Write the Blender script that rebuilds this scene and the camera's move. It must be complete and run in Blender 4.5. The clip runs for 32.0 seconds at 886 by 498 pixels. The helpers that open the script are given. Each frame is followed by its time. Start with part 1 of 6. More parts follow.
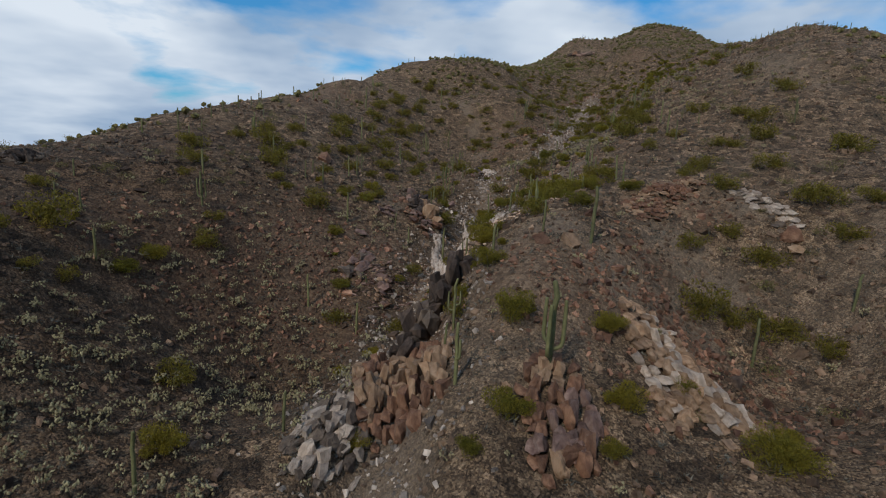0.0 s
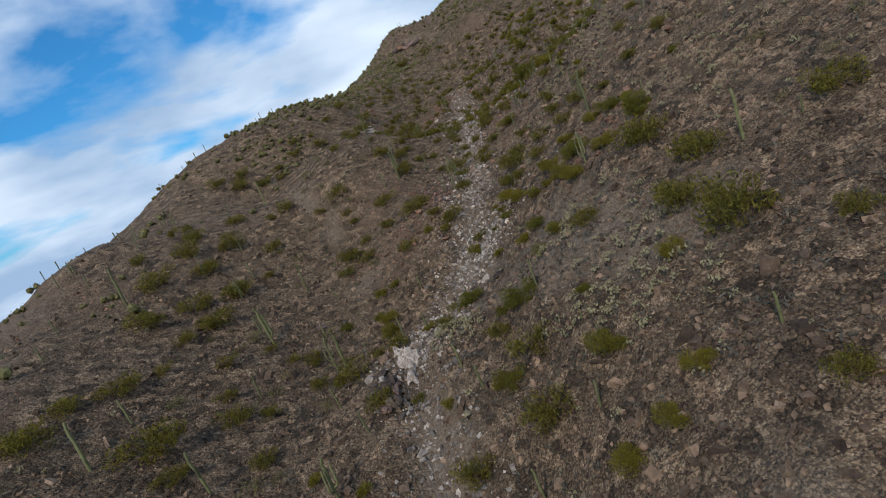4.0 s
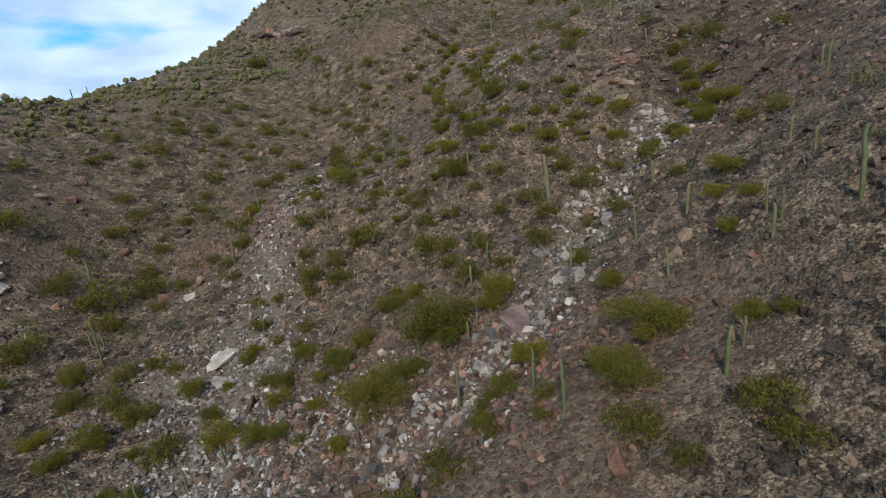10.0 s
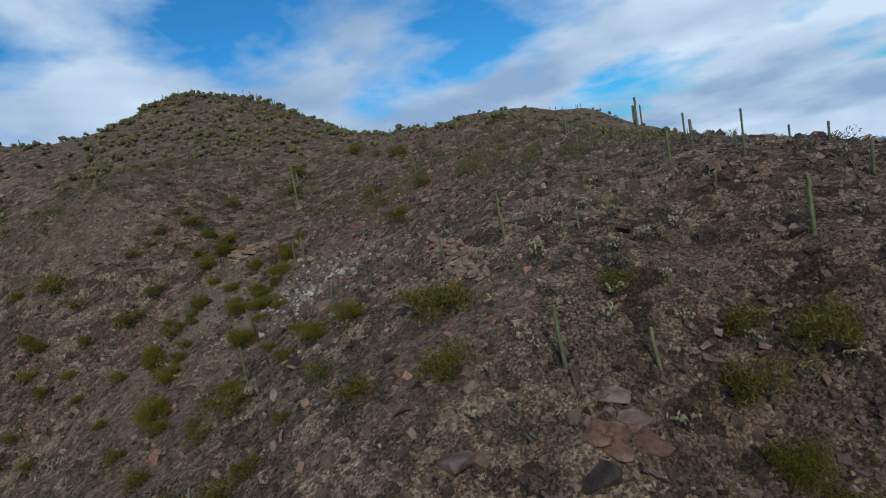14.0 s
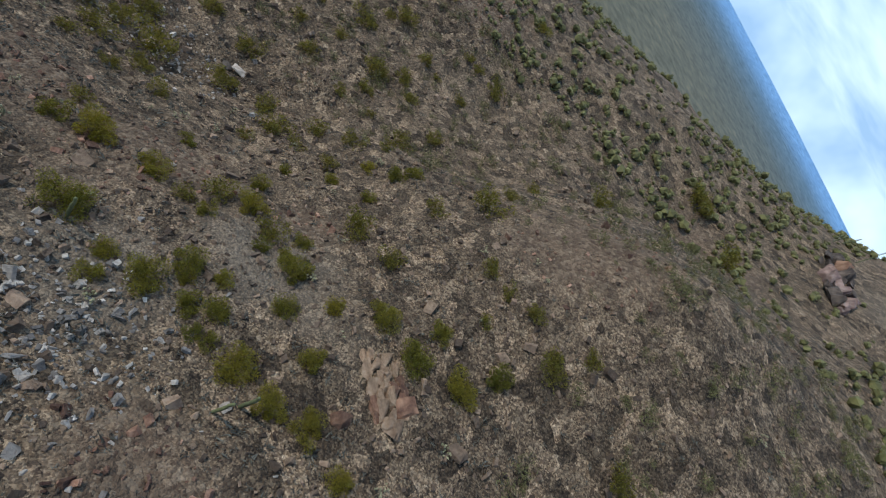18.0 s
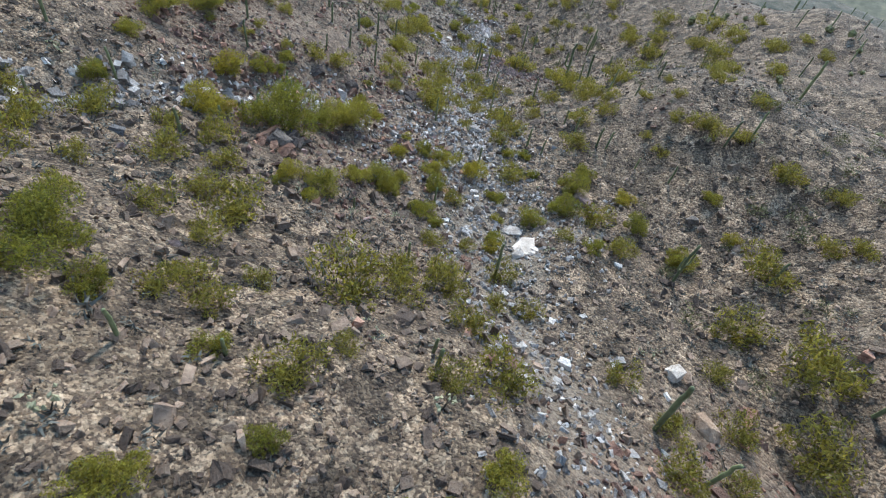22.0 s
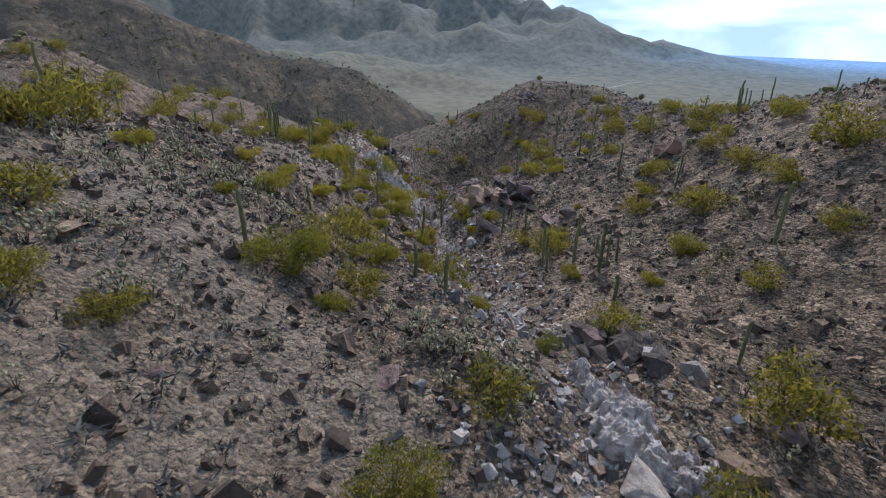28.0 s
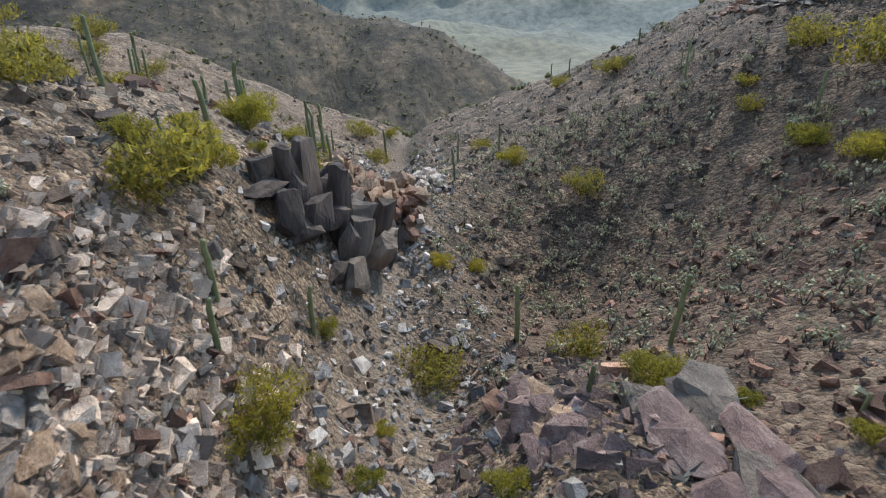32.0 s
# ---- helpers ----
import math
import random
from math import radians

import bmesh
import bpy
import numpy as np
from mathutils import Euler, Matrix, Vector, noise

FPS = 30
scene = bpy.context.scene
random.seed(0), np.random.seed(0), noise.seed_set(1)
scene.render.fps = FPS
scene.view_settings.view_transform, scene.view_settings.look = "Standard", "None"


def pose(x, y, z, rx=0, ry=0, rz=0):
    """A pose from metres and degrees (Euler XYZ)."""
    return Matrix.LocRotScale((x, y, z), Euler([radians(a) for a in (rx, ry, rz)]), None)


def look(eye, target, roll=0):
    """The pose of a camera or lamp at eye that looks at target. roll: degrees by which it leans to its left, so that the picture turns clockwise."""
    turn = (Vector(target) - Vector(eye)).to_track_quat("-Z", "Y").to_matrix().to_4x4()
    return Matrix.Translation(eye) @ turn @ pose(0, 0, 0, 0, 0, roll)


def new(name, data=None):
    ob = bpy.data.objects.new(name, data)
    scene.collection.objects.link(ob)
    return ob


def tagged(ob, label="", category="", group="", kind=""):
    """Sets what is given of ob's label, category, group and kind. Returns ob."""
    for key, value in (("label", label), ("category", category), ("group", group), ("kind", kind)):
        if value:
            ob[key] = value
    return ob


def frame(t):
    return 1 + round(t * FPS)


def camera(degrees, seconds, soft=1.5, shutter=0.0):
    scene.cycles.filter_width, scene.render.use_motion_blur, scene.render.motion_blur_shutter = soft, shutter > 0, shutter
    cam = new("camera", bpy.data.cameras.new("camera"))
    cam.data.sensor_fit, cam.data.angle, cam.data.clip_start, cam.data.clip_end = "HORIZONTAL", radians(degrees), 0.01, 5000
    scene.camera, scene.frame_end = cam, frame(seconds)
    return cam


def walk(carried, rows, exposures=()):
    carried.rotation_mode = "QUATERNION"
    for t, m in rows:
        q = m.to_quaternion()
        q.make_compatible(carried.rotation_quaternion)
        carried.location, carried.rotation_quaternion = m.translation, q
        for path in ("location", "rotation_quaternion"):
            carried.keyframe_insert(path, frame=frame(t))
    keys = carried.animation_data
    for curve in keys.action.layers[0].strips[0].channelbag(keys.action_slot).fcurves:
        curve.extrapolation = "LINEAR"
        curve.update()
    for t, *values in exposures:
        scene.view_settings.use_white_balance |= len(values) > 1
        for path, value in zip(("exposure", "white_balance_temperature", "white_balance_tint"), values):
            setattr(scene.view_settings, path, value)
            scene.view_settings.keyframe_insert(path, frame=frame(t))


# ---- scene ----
cam = camera(82.0, 32.0, soft=1.1, shutter=0.05)
ROWS = [
    (0.0, 0.31, -0.52, -0.02, 79.56, -2.52, -13.00),
    (0.5, 2.75, 10.77, 3.70, 77.96, 0.35, -15.70),
    (1.0, 5.15, 21.54, 6.95, 77.22, 2.14, -17.22),
    (1.5, 7.80, 32.12, 9.58, 76.94, 3.94, -18.18),
    (2.0, 11.02, 42.51, 11.81, 76.90, 6.56, -19.31),
    (2.5, 14.71, 52.37, 14.02, 77.29, 10.78, -21.99),
    (3.0, 19.14, 61.88, 16.66, 77.86, 15.27, -24.11),
    (3.5, 24.55, 71.40, 19.63, 77.66, 19.33, -26.38),
    (4.0, 31.02, 81.25, 22.56, 77.34, 22.06, -28.62),
    (4.5, 38.49, 91.57, 25.08, 77.14, 22.76, -30.45),
    (5.0, 46.69, 102.04, 27.01, 77.22, 20.66, -32.59),
    (5.5, 55.17, 111.71, 28.66, 79.12, 17.54, -32.38),
    (6.0, 63.54, 120.84, 30.26, 81.61, 15.08, -30.98),
    (6.5, 71.65, 129.37, 32.14, 82.83, 12.82, -29.56),
    (7.0, 79.36, 137.24, 34.62, 82.88, 8.08, -27.71),
    (7.5, 86.79, 144.77, 37.42, 82.61, 3.20, -25.84),
    (8.0, 94.04, 152.58, 40.08, 82.52, 2.37, -26.87),
    (8.5, 100.87, 160.71, 42.72, 82.36, 4.32, -30.14),
    (9.0, 107.11, 168.40, 45.59, 81.73, 6.33, -32.04),
    (9.5, 112.79, 175.61, 48.42, 78.10, 6.47, -34.88),
    (10.0, 118.31, 182.44, 50.93, 73.83, 6.31, -36.97),
    (10.5, 124.27, 189.09, 52.92, 71.36, 7.87, -39.02),
    (11.0, 131.15, 195.85, 54.21, 73.17, 9.56, -46.27),
    (11.5, 138.17, 202.39, 55.38, 78.74, 10.90, -49.18),
    (12.0, 144.77, 208.12, 57.32, 83.56, 12.09, -49.70),
    (12.5, 150.90, 212.78, 59.95, 85.53, 12.30, -49.50),
    (13.0, 157.00, 216.69, 62.90, 85.21, 11.96, -50.44),
    (13.5, 163.12, 220.30, 65.59, 83.74, 10.56, -53.44),
    (14.0, 168.91, 223.66, 67.97, 82.72, 10.27, -53.79),
    (14.5, 174.97, 226.51, 70.34, 82.15, 10.02, -52.81),
    (15.0, 182.56, 228.16, 73.31, 82.57, 5.79, -49.36),
    (15.5, 191.56, 229.49, 77.17, 81.45, -0.57, -44.24),
    (16.0, 200.95, 232.09, 81.87, 79.70, -10.39, -35.71),
    (16.5, 209.35, 237.46, 87.00, 74.29, -24.09, -21.97),
    (17.0, 215.51, 246.22, 91.82, 63.73, -39.64, 2.30),
    (17.5, 218.72, 257.43, 95.15, 44.83, -48.16, 39.30),
    (18.0, 218.57, 269.38, 96.01, 29.80, -43.57, 77.07),
    (18.5, 214.99, 279.82, 94.26, 25.63, -32.06, 106.19),
    (19.0, 209.07, 286.39, 91.00, 28.24, -22.82, 128.35),
    (19.5, 201.34, 287.81, 87.09, 30.18, -21.43, 138.14),
    (20.0, 192.86, 285.71, 82.67, 32.35, -17.78, 137.32),
    (20.5, 184.08, 281.56, 77.48, 37.10, -15.02, 139.22),
    (21.0, 175.37, 276.04, 71.77, 40.39, -14.89, 143.48),
    (21.5, 167.17, 269.94, 66.13, 41.28, -12.42, 144.68),
    (22.0, 159.69, 263.49, 60.58, 43.48, -9.50, 145.01),
    (22.5, 152.24, 256.79, 54.97, 49.71, -9.64, 143.04),
    (23.0, 145.16, 249.83, 49.57, 57.03, -9.91, 142.13),
    (23.5, 138.74, 242.83, 45.05, 60.44, -9.73, 142.02),
    (24.0, 132.70, 235.76, 41.72, 60.54, -8.51, 141.71),
    (24.5, 126.85, 228.68, 38.87, 60.54, -7.66, 142.29),
    (25.0, 120.59, 220.78, 35.86, 61.54, -3.96, 139.73),
    (25.5, 113.50, 211.77, 32.46, 61.30, -0.34, 136.95),
    (26.0, 105.36, 201.72, 28.73, 60.90, 3.34, 134.58),
    (26.5, 96.22, 190.97, 24.85, 60.88, 7.24, 133.68),
    (27.0, 86.49, 180.11, 20.99, 61.13, 8.99, 136.23),
    (27.5, 77.03, 169.88, 17.17, 63.58, 4.15, 142.03),
    (28.0, 67.98, 159.99, 13.67, 66.47, -1.10, 147.24),
    (28.5, 59.87, 150.36, 10.90, 68.08, -4.07, 151.66),
    (29.0, 52.23, 140.44, 8.79, 66.98, -4.13, 152.97),
    (29.5, 45.40, 130.63, 6.96, 65.55, -5.65, 154.79),
    (30.0, 39.33, 121.21, 5.08, 64.39, -4.79, 154.64),
    (30.5, 33.70, 112.09, 3.18, 62.68, -3.14, 154.41),
    (31.0, 28.19, 102.89, 1.12, 62.15, -3.32, 157.52),
    (31.5, 22.90, 93.22, -1.26, 62.79, -0.95, 157.86),
    (32.0, 17.83, 83.19, -3.80, 63.63, 1.01, 157.42),
]
walk(cam, [(t, pose(x, y, z, rx, ry, rz)) for t, x, y, z, rx, ry, rz in ROWS],
     exposures=[(0, -0.3, 7000, 13), (1, -0.15, 7000, 12), (2, -0.1, 7000, 12), (5, 0.0, 6500, 11), (7, -0.15, 6500, 10), (8, -0.15, 6550, 10), (9, -0.1, 6500, 10), (10, 0.3, 6500, 9), (11, 0.5, 6400, 9), (12, -0.1, 6400, 9), (13, -0.35, 6250, 9), (14.5, -0.35, 6250, 9), (17, -0.05, 6300, 7), (18.2, 0.42, 6000, 5), (19.2, 1.3, 5800, 5), (20, 1.45, 5800, 5), (22, 1.4, 5800, 5), (23, 1.25, 5800, 7), (24.2, 0.62, 5800, 7), (26.8, 1.1, 6000, 13), (28, 0.7, 6200, 16), (29, 0.28, 6200, 14), (30, 0.55, 6400, 11), (31, 1.1, 6400, 11), (32, 1.35, 6400, 9)])

# ---- light: broken overcast over the desert ----
SUN_EL, SUN_AZ = 41.0, 226.0   # degrees; azimuth clockwise from +y


def sky_world():
    w = bpy.data.worlds.new("sky")
    scene.world = w
    w.use_nodes = True
    nt = w.node_tree
    nt.nodes.clear()
    N, K = nt.nodes.new, nt.links.new
    sky = N("ShaderNodeTexSky")
    sky.sky_type, sky.sun_disc = "NISHITA", False
    sky.sun_elevation, sky.sun_rotation = radians(SUN_EL), radians(SUN_AZ)
    tc, sep = N("ShaderNodeTexCoord"), N("ShaderNodeSeparateXYZ")
    K(tc.outputs["Generated"], sep.inputs[0])
    # clouds lie on a flat layer: divide the direction by its height
    up = N("ShaderNodeMath"); up.operation = "MAXIMUM"; up.inputs[1].default_value = 0.0
    K(sep.outputs["Z"], up.inputs[0])
    add = N("ShaderNodeMath"); add.operation = "ADD"; add.inputs[1].default_value = 0.22
    K(up.outputs[0], add.inputs[0])
    div = N("ShaderNodeVectorMath"); div.operation = "DIVIDE"
    comb = N("ShaderNodeCombineXYZ")
    for i in range(3):
        K(add.outputs[0], comb.inputs[i])
    K(tc.outputs["Generated"], div.inputs[0]); K(comb.outputs[0], div.inputs[1])
    big = N("ShaderNodeTexNoise"); big.inputs["Scale"].default_value = 1.5; big.inputs["Detail"].default_value = 7; big.inputs["Roughness"].default_value = 0.5
    big.inputs["Distortion"].default_value = 0.15
    K(div.outputs[0], big.inputs["Vector"])
    cover = N("ShaderNodeValToRGB")
    cover.color_ramp.elements[0].position, cover.color_ramp.elements[1].position = 0.42, 0.57
    bank = N("ShaderNodeMapRange"); bank.inputs["From Min"].default_value, bank.inputs["From Max"].default_value = 0.0, 0.3
    bank.inputs["To Min"].default_value, bank.inputs["To Max"].default_value = 0.24, 0.0
    K(up.outputs[0], bank.inputs["Value"])
    thick = N("ShaderNodeMath"); thick.operation = "ADD"
    K(big.outputs["Fac"], thick.inputs[0]); K(bank.outputs[0], thick.inputs[1])
    K(thick.outputs[0], cover.inputs[0])
    tone = N("ShaderNodeTexNoise"); tone.inputs["Scale"].default_value = 1.2; tone.inputs["Detail"].default_value = 4
    K(div.outputs[0], tone.inputs["Vector"])
    shade = N("ShaderNodeValToRGB")
    shade.color_ramp.elements[0].position, shade.color_ramp.elements[1].position = 0.36, 0.68
    shade.color_ramp.elements[0].color, shade.color_ramp.elements[1].color = (3.9, 5.8, 8.5, 1), (9.2, 10.9, 12.8, 1)
    K(tone.outputs["Fac"], shade.inputs[0])
    deep = N("ShaderNodeMix"); deep.data_type, deep.blend_type = "RGBA", "MULTIPLY"
    deep.inputs[0].default_value, deep.inputs[7].default_value = 1.0, (0.3, 1.15, 1.75, 1)
    K(sky.outputs[0], deep.inputs[6])
    mix = N("ShaderNodeMix"); mix.data_type = "RGBA"
    K(cover.outputs["Color"], mix.inputs[0]); K(deep.outputs[2], mix.inputs[6]); K(shade.outputs["Color"], mix.inputs[7])
    bg, out = N("ShaderNodeBackground"), N("ShaderNodeOutputWorld")
    bg.inputs["Strength"].default_value = 0.09
    K(mix.outputs[2], bg.inputs["Color"]); K(bg.outputs[0], out.inputs["Surface"])


sky_world()
sun = new("sun", bpy.data.lights.new("sun", "SUN"))
sun.data.energy, sun.data.angle, sun.data.color = 2.4, radians(6), (1.0, 0.95, 0.88)
_a, _e = radians(SUN_AZ), radians(SUN_EL)
sun.matrix_world = look((math.sin(_a) * math.cos(_e) * 300, math.cos(_a) * math.cos(_e) * 300, math.sin(_e) * 300), (0, 0, 0))

# ---- plan lines of the hillside: x, y and height in metres ----
wash = [(-120, -208, -85.0), (-38.4, -72, -48.0), (-8, 0, -28.5), (6.4, 38.4, -16.5), (12.8, 64, -16.5), (22.4, 88, -16.0), (35.2, 112, -12.9), (49.6, 147.2, -2.9), (60.8, 156.8, -4.0), (73.6, 166.4, 2.2), (88, 182.4, 8.9), (100.8, 201.6, 12.6), (113.6, 216, 21.4), (128, 236.8, 24.0), (144, 264, 34.8), (169.6, 291.2, 41.6), (180.8, 324.8, 56.6), (192, 368, 69.3)]
side_gully = [(131.2, 211.2, 27.0), (147.2, 212.8, 30.6), (166.4, 219.2, 39.3), (187.2, 220.8, 47.5), (204.8, 228.8, 60.4), (227.2, 244.8, 67.8)]
spur = [(144, 233.6, 29.9), (163.2, 241.6, 39.3), (184, 243.2, 53.5), (203.2, 248, 61.4), (216, 288, 62.1), (232, 307.2, 69.1), (204.8, 328, 77.8)]
east_bank = [(20.8, 48, -8.2), (26.4, 60.8, -5.4), (36.8, 78.4, -7.1), (51.2, 97.6, -1.7), (48, 118.4, -6.5)]
west_bank = [(-3.2, 52.8, -25.8), (3.2, 70.4, -18.0), (15.2, 97.6, -10.4), (22.4, 118.4, -10.4)]
east_foot = [(43.2, 35.2, -21.8), (64, 57.6, -4.1), (64, 88, 2.2), (60.8, 120, 2.3), (75.2, 144, 4.0), (83.2, 140.8, 10.1), (91.2, 137.6, 15.0), (110.4, 152, 24.1), (128, 179.2, 32.0), (147.2, 180.8, 39.0), (160, 188.8, 43.3), (121.6, 195.2, 23.8)]
east_crest = [(32, -40, -10.6), (76.8, 8, 9.6), (105.6, 64, 3.1), (136, 120, 35.2), (168, 160, 49.0), (200, 192, 60.9), (233.6, 235.2, 67.5), (275.2, 280, 79.2), (328, 352, 81.6)]
east_back = [(144, -48, -39.5), (208, 64, 3.5), (256, 144, 34.0), (320, 224, 52.7), (432, 272, 64.3)]
west_foot = [(-19.2, 48, -17.2), (0, 108.8, -3.3), (32, 152, -6.1), (49.6, 172.8, -4.1), (60.8, 204.8, 8.2), (80, 185.6, 9.8), (67.2, 220.8, 23.3), (57.6, 249.6, 26.0), (86.4, 233.6, 31.3), (105.6, 244.8, 23.3), (126.4, 276.8, 29.0), (99.2, 288, 49.3), (152, 320, 49.6)]
west_crest = [(-128, -64, -32.9), (-72, 8, -6.3), (-40, 48, -3.8), (-20.8, 86.4, -3.9), (-19.2, 128, 6.5), (-8, 166.4, 14.5), (12.8, 224, 28.7), (48, 288, 48.5), (92.8, 339.2, 62.1), (152, 384, 70.3), (188.8, 416, 84.1), (216, 433.6, 103.9), (243.2, 432, 102.5), (273.6, 428.8, 119.6)]
top_ridge = [(291.2, 411.2, 116.5), (307.2, 388.8, 106.0), (350.4, 340.8, 94.5), (419.2, 312, 88.4), (528, 336, 53.3)]
west_back = [(-176, 32, -65.1), (-112, 128, -26.7), (-80, 224, -18.7), (-32, 320, 7.1), (64, 416, 32.8), (176, 512, 59.4), (288, 528, 71.2), (416, 464, 45.8)]
PLAN = (wash, side_gully, spur, east_bank, west_bank, east_foot, east_crest, east_back, west_foot, west_crest, top_ridge, west_back)
CTRL = np.array([p for line in PLAN for p in line], float)


def lattice(ix, iy, seed):
    n = (ix * 374761393 + iy * 668265263 + seed * 1274126177) & 0xFFFFFFFF
    n = ((n ^ (n >> 13)) * 1274126177) & 0xFFFFFFFF
    return ((n ^ (n >> 16)) & 0xFFFF) / 65535.0


def vnoise(x, y, seed):
    """Smooth value noise, -1 to 1."""
    ix, iy = np.floor(x).astype(np.int64), np.floor(y).astype(np.int64)
    fx, fy = x - ix, y - iy
    fx, fy = fx * fx * (3 - 2 * fx), fy * fy * (3 - 2 * fy)
    a, b = lattice(ix, iy, seed), lattice(ix + 1, iy, seed)
    c, d = lattice(ix, iy + 1, seed), lattice(ix + 1, iy + 1, seed)
    return 2 * (a + (b - a) * fx + (c - a) * fy + (a - b - c + d) * fx * fy) - 1


def fbm(x, y, size, octaves, seed, gain=0.5):
    out, amp = 0.0, 1.0
    for o in range(octaves):
        out = out + amp * vnoise(x / size + 17.3 * o, y / size - 9.1 * o, seed + o)
        size, amp = size / 2.03, amp * gain
    return out


def solve_plan():
    p, n = CTRL[:, :2], len(CTRL)
    k = np.zeros((n + 3, n + 3))
    k[:n, :n] = -np.sqrt(((p[:, None] - p[None]) ** 2).sum(-1) + 64.0)
    k[:n, n:] = np.c_[np.ones(n), p / 100]
    k[n:, :n] = k[:n, n:].T
    return np.linalg.solve(k, np.r_[CTRL[:, 2], 0, 0, 0])


WEIGHTS = solve_plan()


def line_distance(x, y, line):
    """The distance to a plan line in plan."""
    best = np.full(np.shape(x), 1e9)
    for (x0, y0, *_), (x1, y1, *_) in zip(line[:-1], line[1:]):
        dx, dy = x1 - x0, y1 - y0
        s = np.clip(((x - x0) * dx + (y - y0) * dy) / (dx * dx + dy * dy), 0, 1)
        best = np.minimum(best, np.hypot(x - x0 - s * dx, y - y0 - s * dy))
    return best


# far hills: x, y, height, half length, half width, turn in degrees
FAR_HILLS = [(-330, -700, 60, 170, 70, 60), (-480, -980, 80, 200, 90, 35), (420, -420, 190, 200, 130, -30)]
# the dark ridge across the mouth of the valley: x, y and crest height
RIDGE = [(330, -520, 130), (150, -470, 75), (6, -436, 28), (-86, -418, -12), (-165, -391, -25), (-249, -348, -80), (-330, -300, -185)]
PLAIN = -190.0


def ground(x, y, fine=True):
    """The height of the ground at arrays x, y."""
    x, y = np.asarray(x, float), np.asarray(y, float)
    core = np.zeros(x.shape)
    for w, (cx, cy, _) in zip(WEIGHTS, CTRL):
        core -= w * np.sqrt((x - cx) ** 2 + (y - cy) ** 2 + 64.0)
    core += WEIGHTS[-3] + WEIGHTS[-2] * x / 100 + WEIGHTS[-1] * y / 100
    ex = np.maximum(np.maximum(-150 - x, x - 480), 0)
    ey = np.maximum(np.maximum(-115 - y, y - 510), 0)
    out = np.hypot(ex, ey)
    far = PLAIN + 6 * fbm(x, y, 300, 3, 40)
    for hx, hy, hh, ha, hb, turn in FAR_HILLS:
        c, s = math.cos(radians(turn)), math.sin(radians(turn))
        u, v = ((x - hx) * c + (y - hy) * s) / ha, ((y - hy) * c - (x - hx) * s) / hb
        r = np.sqrt(u * u + v * v)
        bump = hh * np.maximum(1 - r / 1.9, 0) ** 1.3
        far = far + bump * (0.75 + 0.5 * (1 - np.abs(fbm(x, y, 90, 6, 50, 0.62))) * np.minimum(1, 1.4 - 0.5 * r))
    crest, best = np.full(x.shape, -400.0), np.full(x.shape, 1e9)
    for (x0, y0, z0), (x1, y1, z1) in zip(RIDGE[:-1], RIDGE[1:]):
        dx, dy = x1 - x0, y1 - y0
        s = np.clip(((x - x0) * dx + (y - y0) * dy) / (dx * dx + dy * dy), 0, 1)
        d = np.hypot(x - x0 - s * dx, y - y0 - s * dy)
        crest = np.where(d < best, z0 + s * (z1 - z0), crest)
        best = np.minimum(best, d)
    gully = np.abs(fbm(x, y, 70, 6, 50, 0.6))
    far = np.maximum(far, crest - best * (0.52 + 0.1 * fbm(x, y, 160, 2, 53)) - 3 * gully * np.clip(best / 30, 0.25, 1.6))
    far = far - 70 * np.clip((np.hypot(x - 60, y - 120) - 1150) / 350, 0, 1)
    keep = np.exp(-(out / 110.0) ** 2)
    z = core * keep + far * (1 - keep)
    if fine:
        near = np.exp(-(out / 400.0) ** 2)
        z = z + near * (1.5 * fbm(x, y, 24, 3, 7) + 0.5 * np.abs(fbm(x, y, 5.6, 2, 21)))
        d = line_distance(x, y, wash) + 1.8 * fbm(x, y, 14, 2, 33)
        low = np.clip((200 - y) / 96, 0.25, 1)
        z = z - 4.0 * low * np.exp(-(d / 3.8) ** 2) * near
        d2 = line_distance(x, y, side_gully) + 1.8 * fbm(x, y, 14, 2, 35)
        z = z - 1.4 * np.exp(-(d2 / 3.2) ** 2) * near
    return z


def ground_at(x, y):
    return float(ground(np.array([x]), np.array([y]))[0])


# ---- materials ----
def material(name, rough=0.9):
    m = bpy.data.materials.new(name)
    m.use_nodes = True
    nt = m.node_tree
    b = nt.nodes["Principled BSDF"]
    b.inputs["Roughness"].default_value = rough
    b.inputs["Specular IOR Level"].default_value = 0.25
    return m, nt.nodes.new, nt.links.new, b


def ramp(N, stops):
    r = N("ShaderNodeValToRGB")
    e = r.color_ramp.elements
    while len(e) < len(stops):
        e.new(0.5)
    for i, (p, c) in enumerate(stops):
        e[i].position, e[i].color = p, (*c, 1)
    return r


def noise_tex(N, K, coord, scale, detail=4, rough=0.55):
    n = N("ShaderNodeTexNoise")
    n.inputs["Scale"].default_value, n.inputs["Detail"].default_value, n.inputs["Roughness"].default_value = scale, detail, rough
    K(coord, n.inputs["Vector"])
    return n


def mixed(N, K, fac, a, b, blend="MIX"):
    m = N("ShaderNodeMix")
    m.data_type, m.blend_type = "RGBA", blend
    for sock, v in ((m.inputs[0], fac), (m.inputs[6], a), (m.inputs[7], b)):
        if isinstance(v, (int, float)):
            sock.default_value = v
        elif isinstance(v, tuple):
            sock.default_value = (*v, 1)
        else:
            K(v, sock)
    return m.outputs[2]


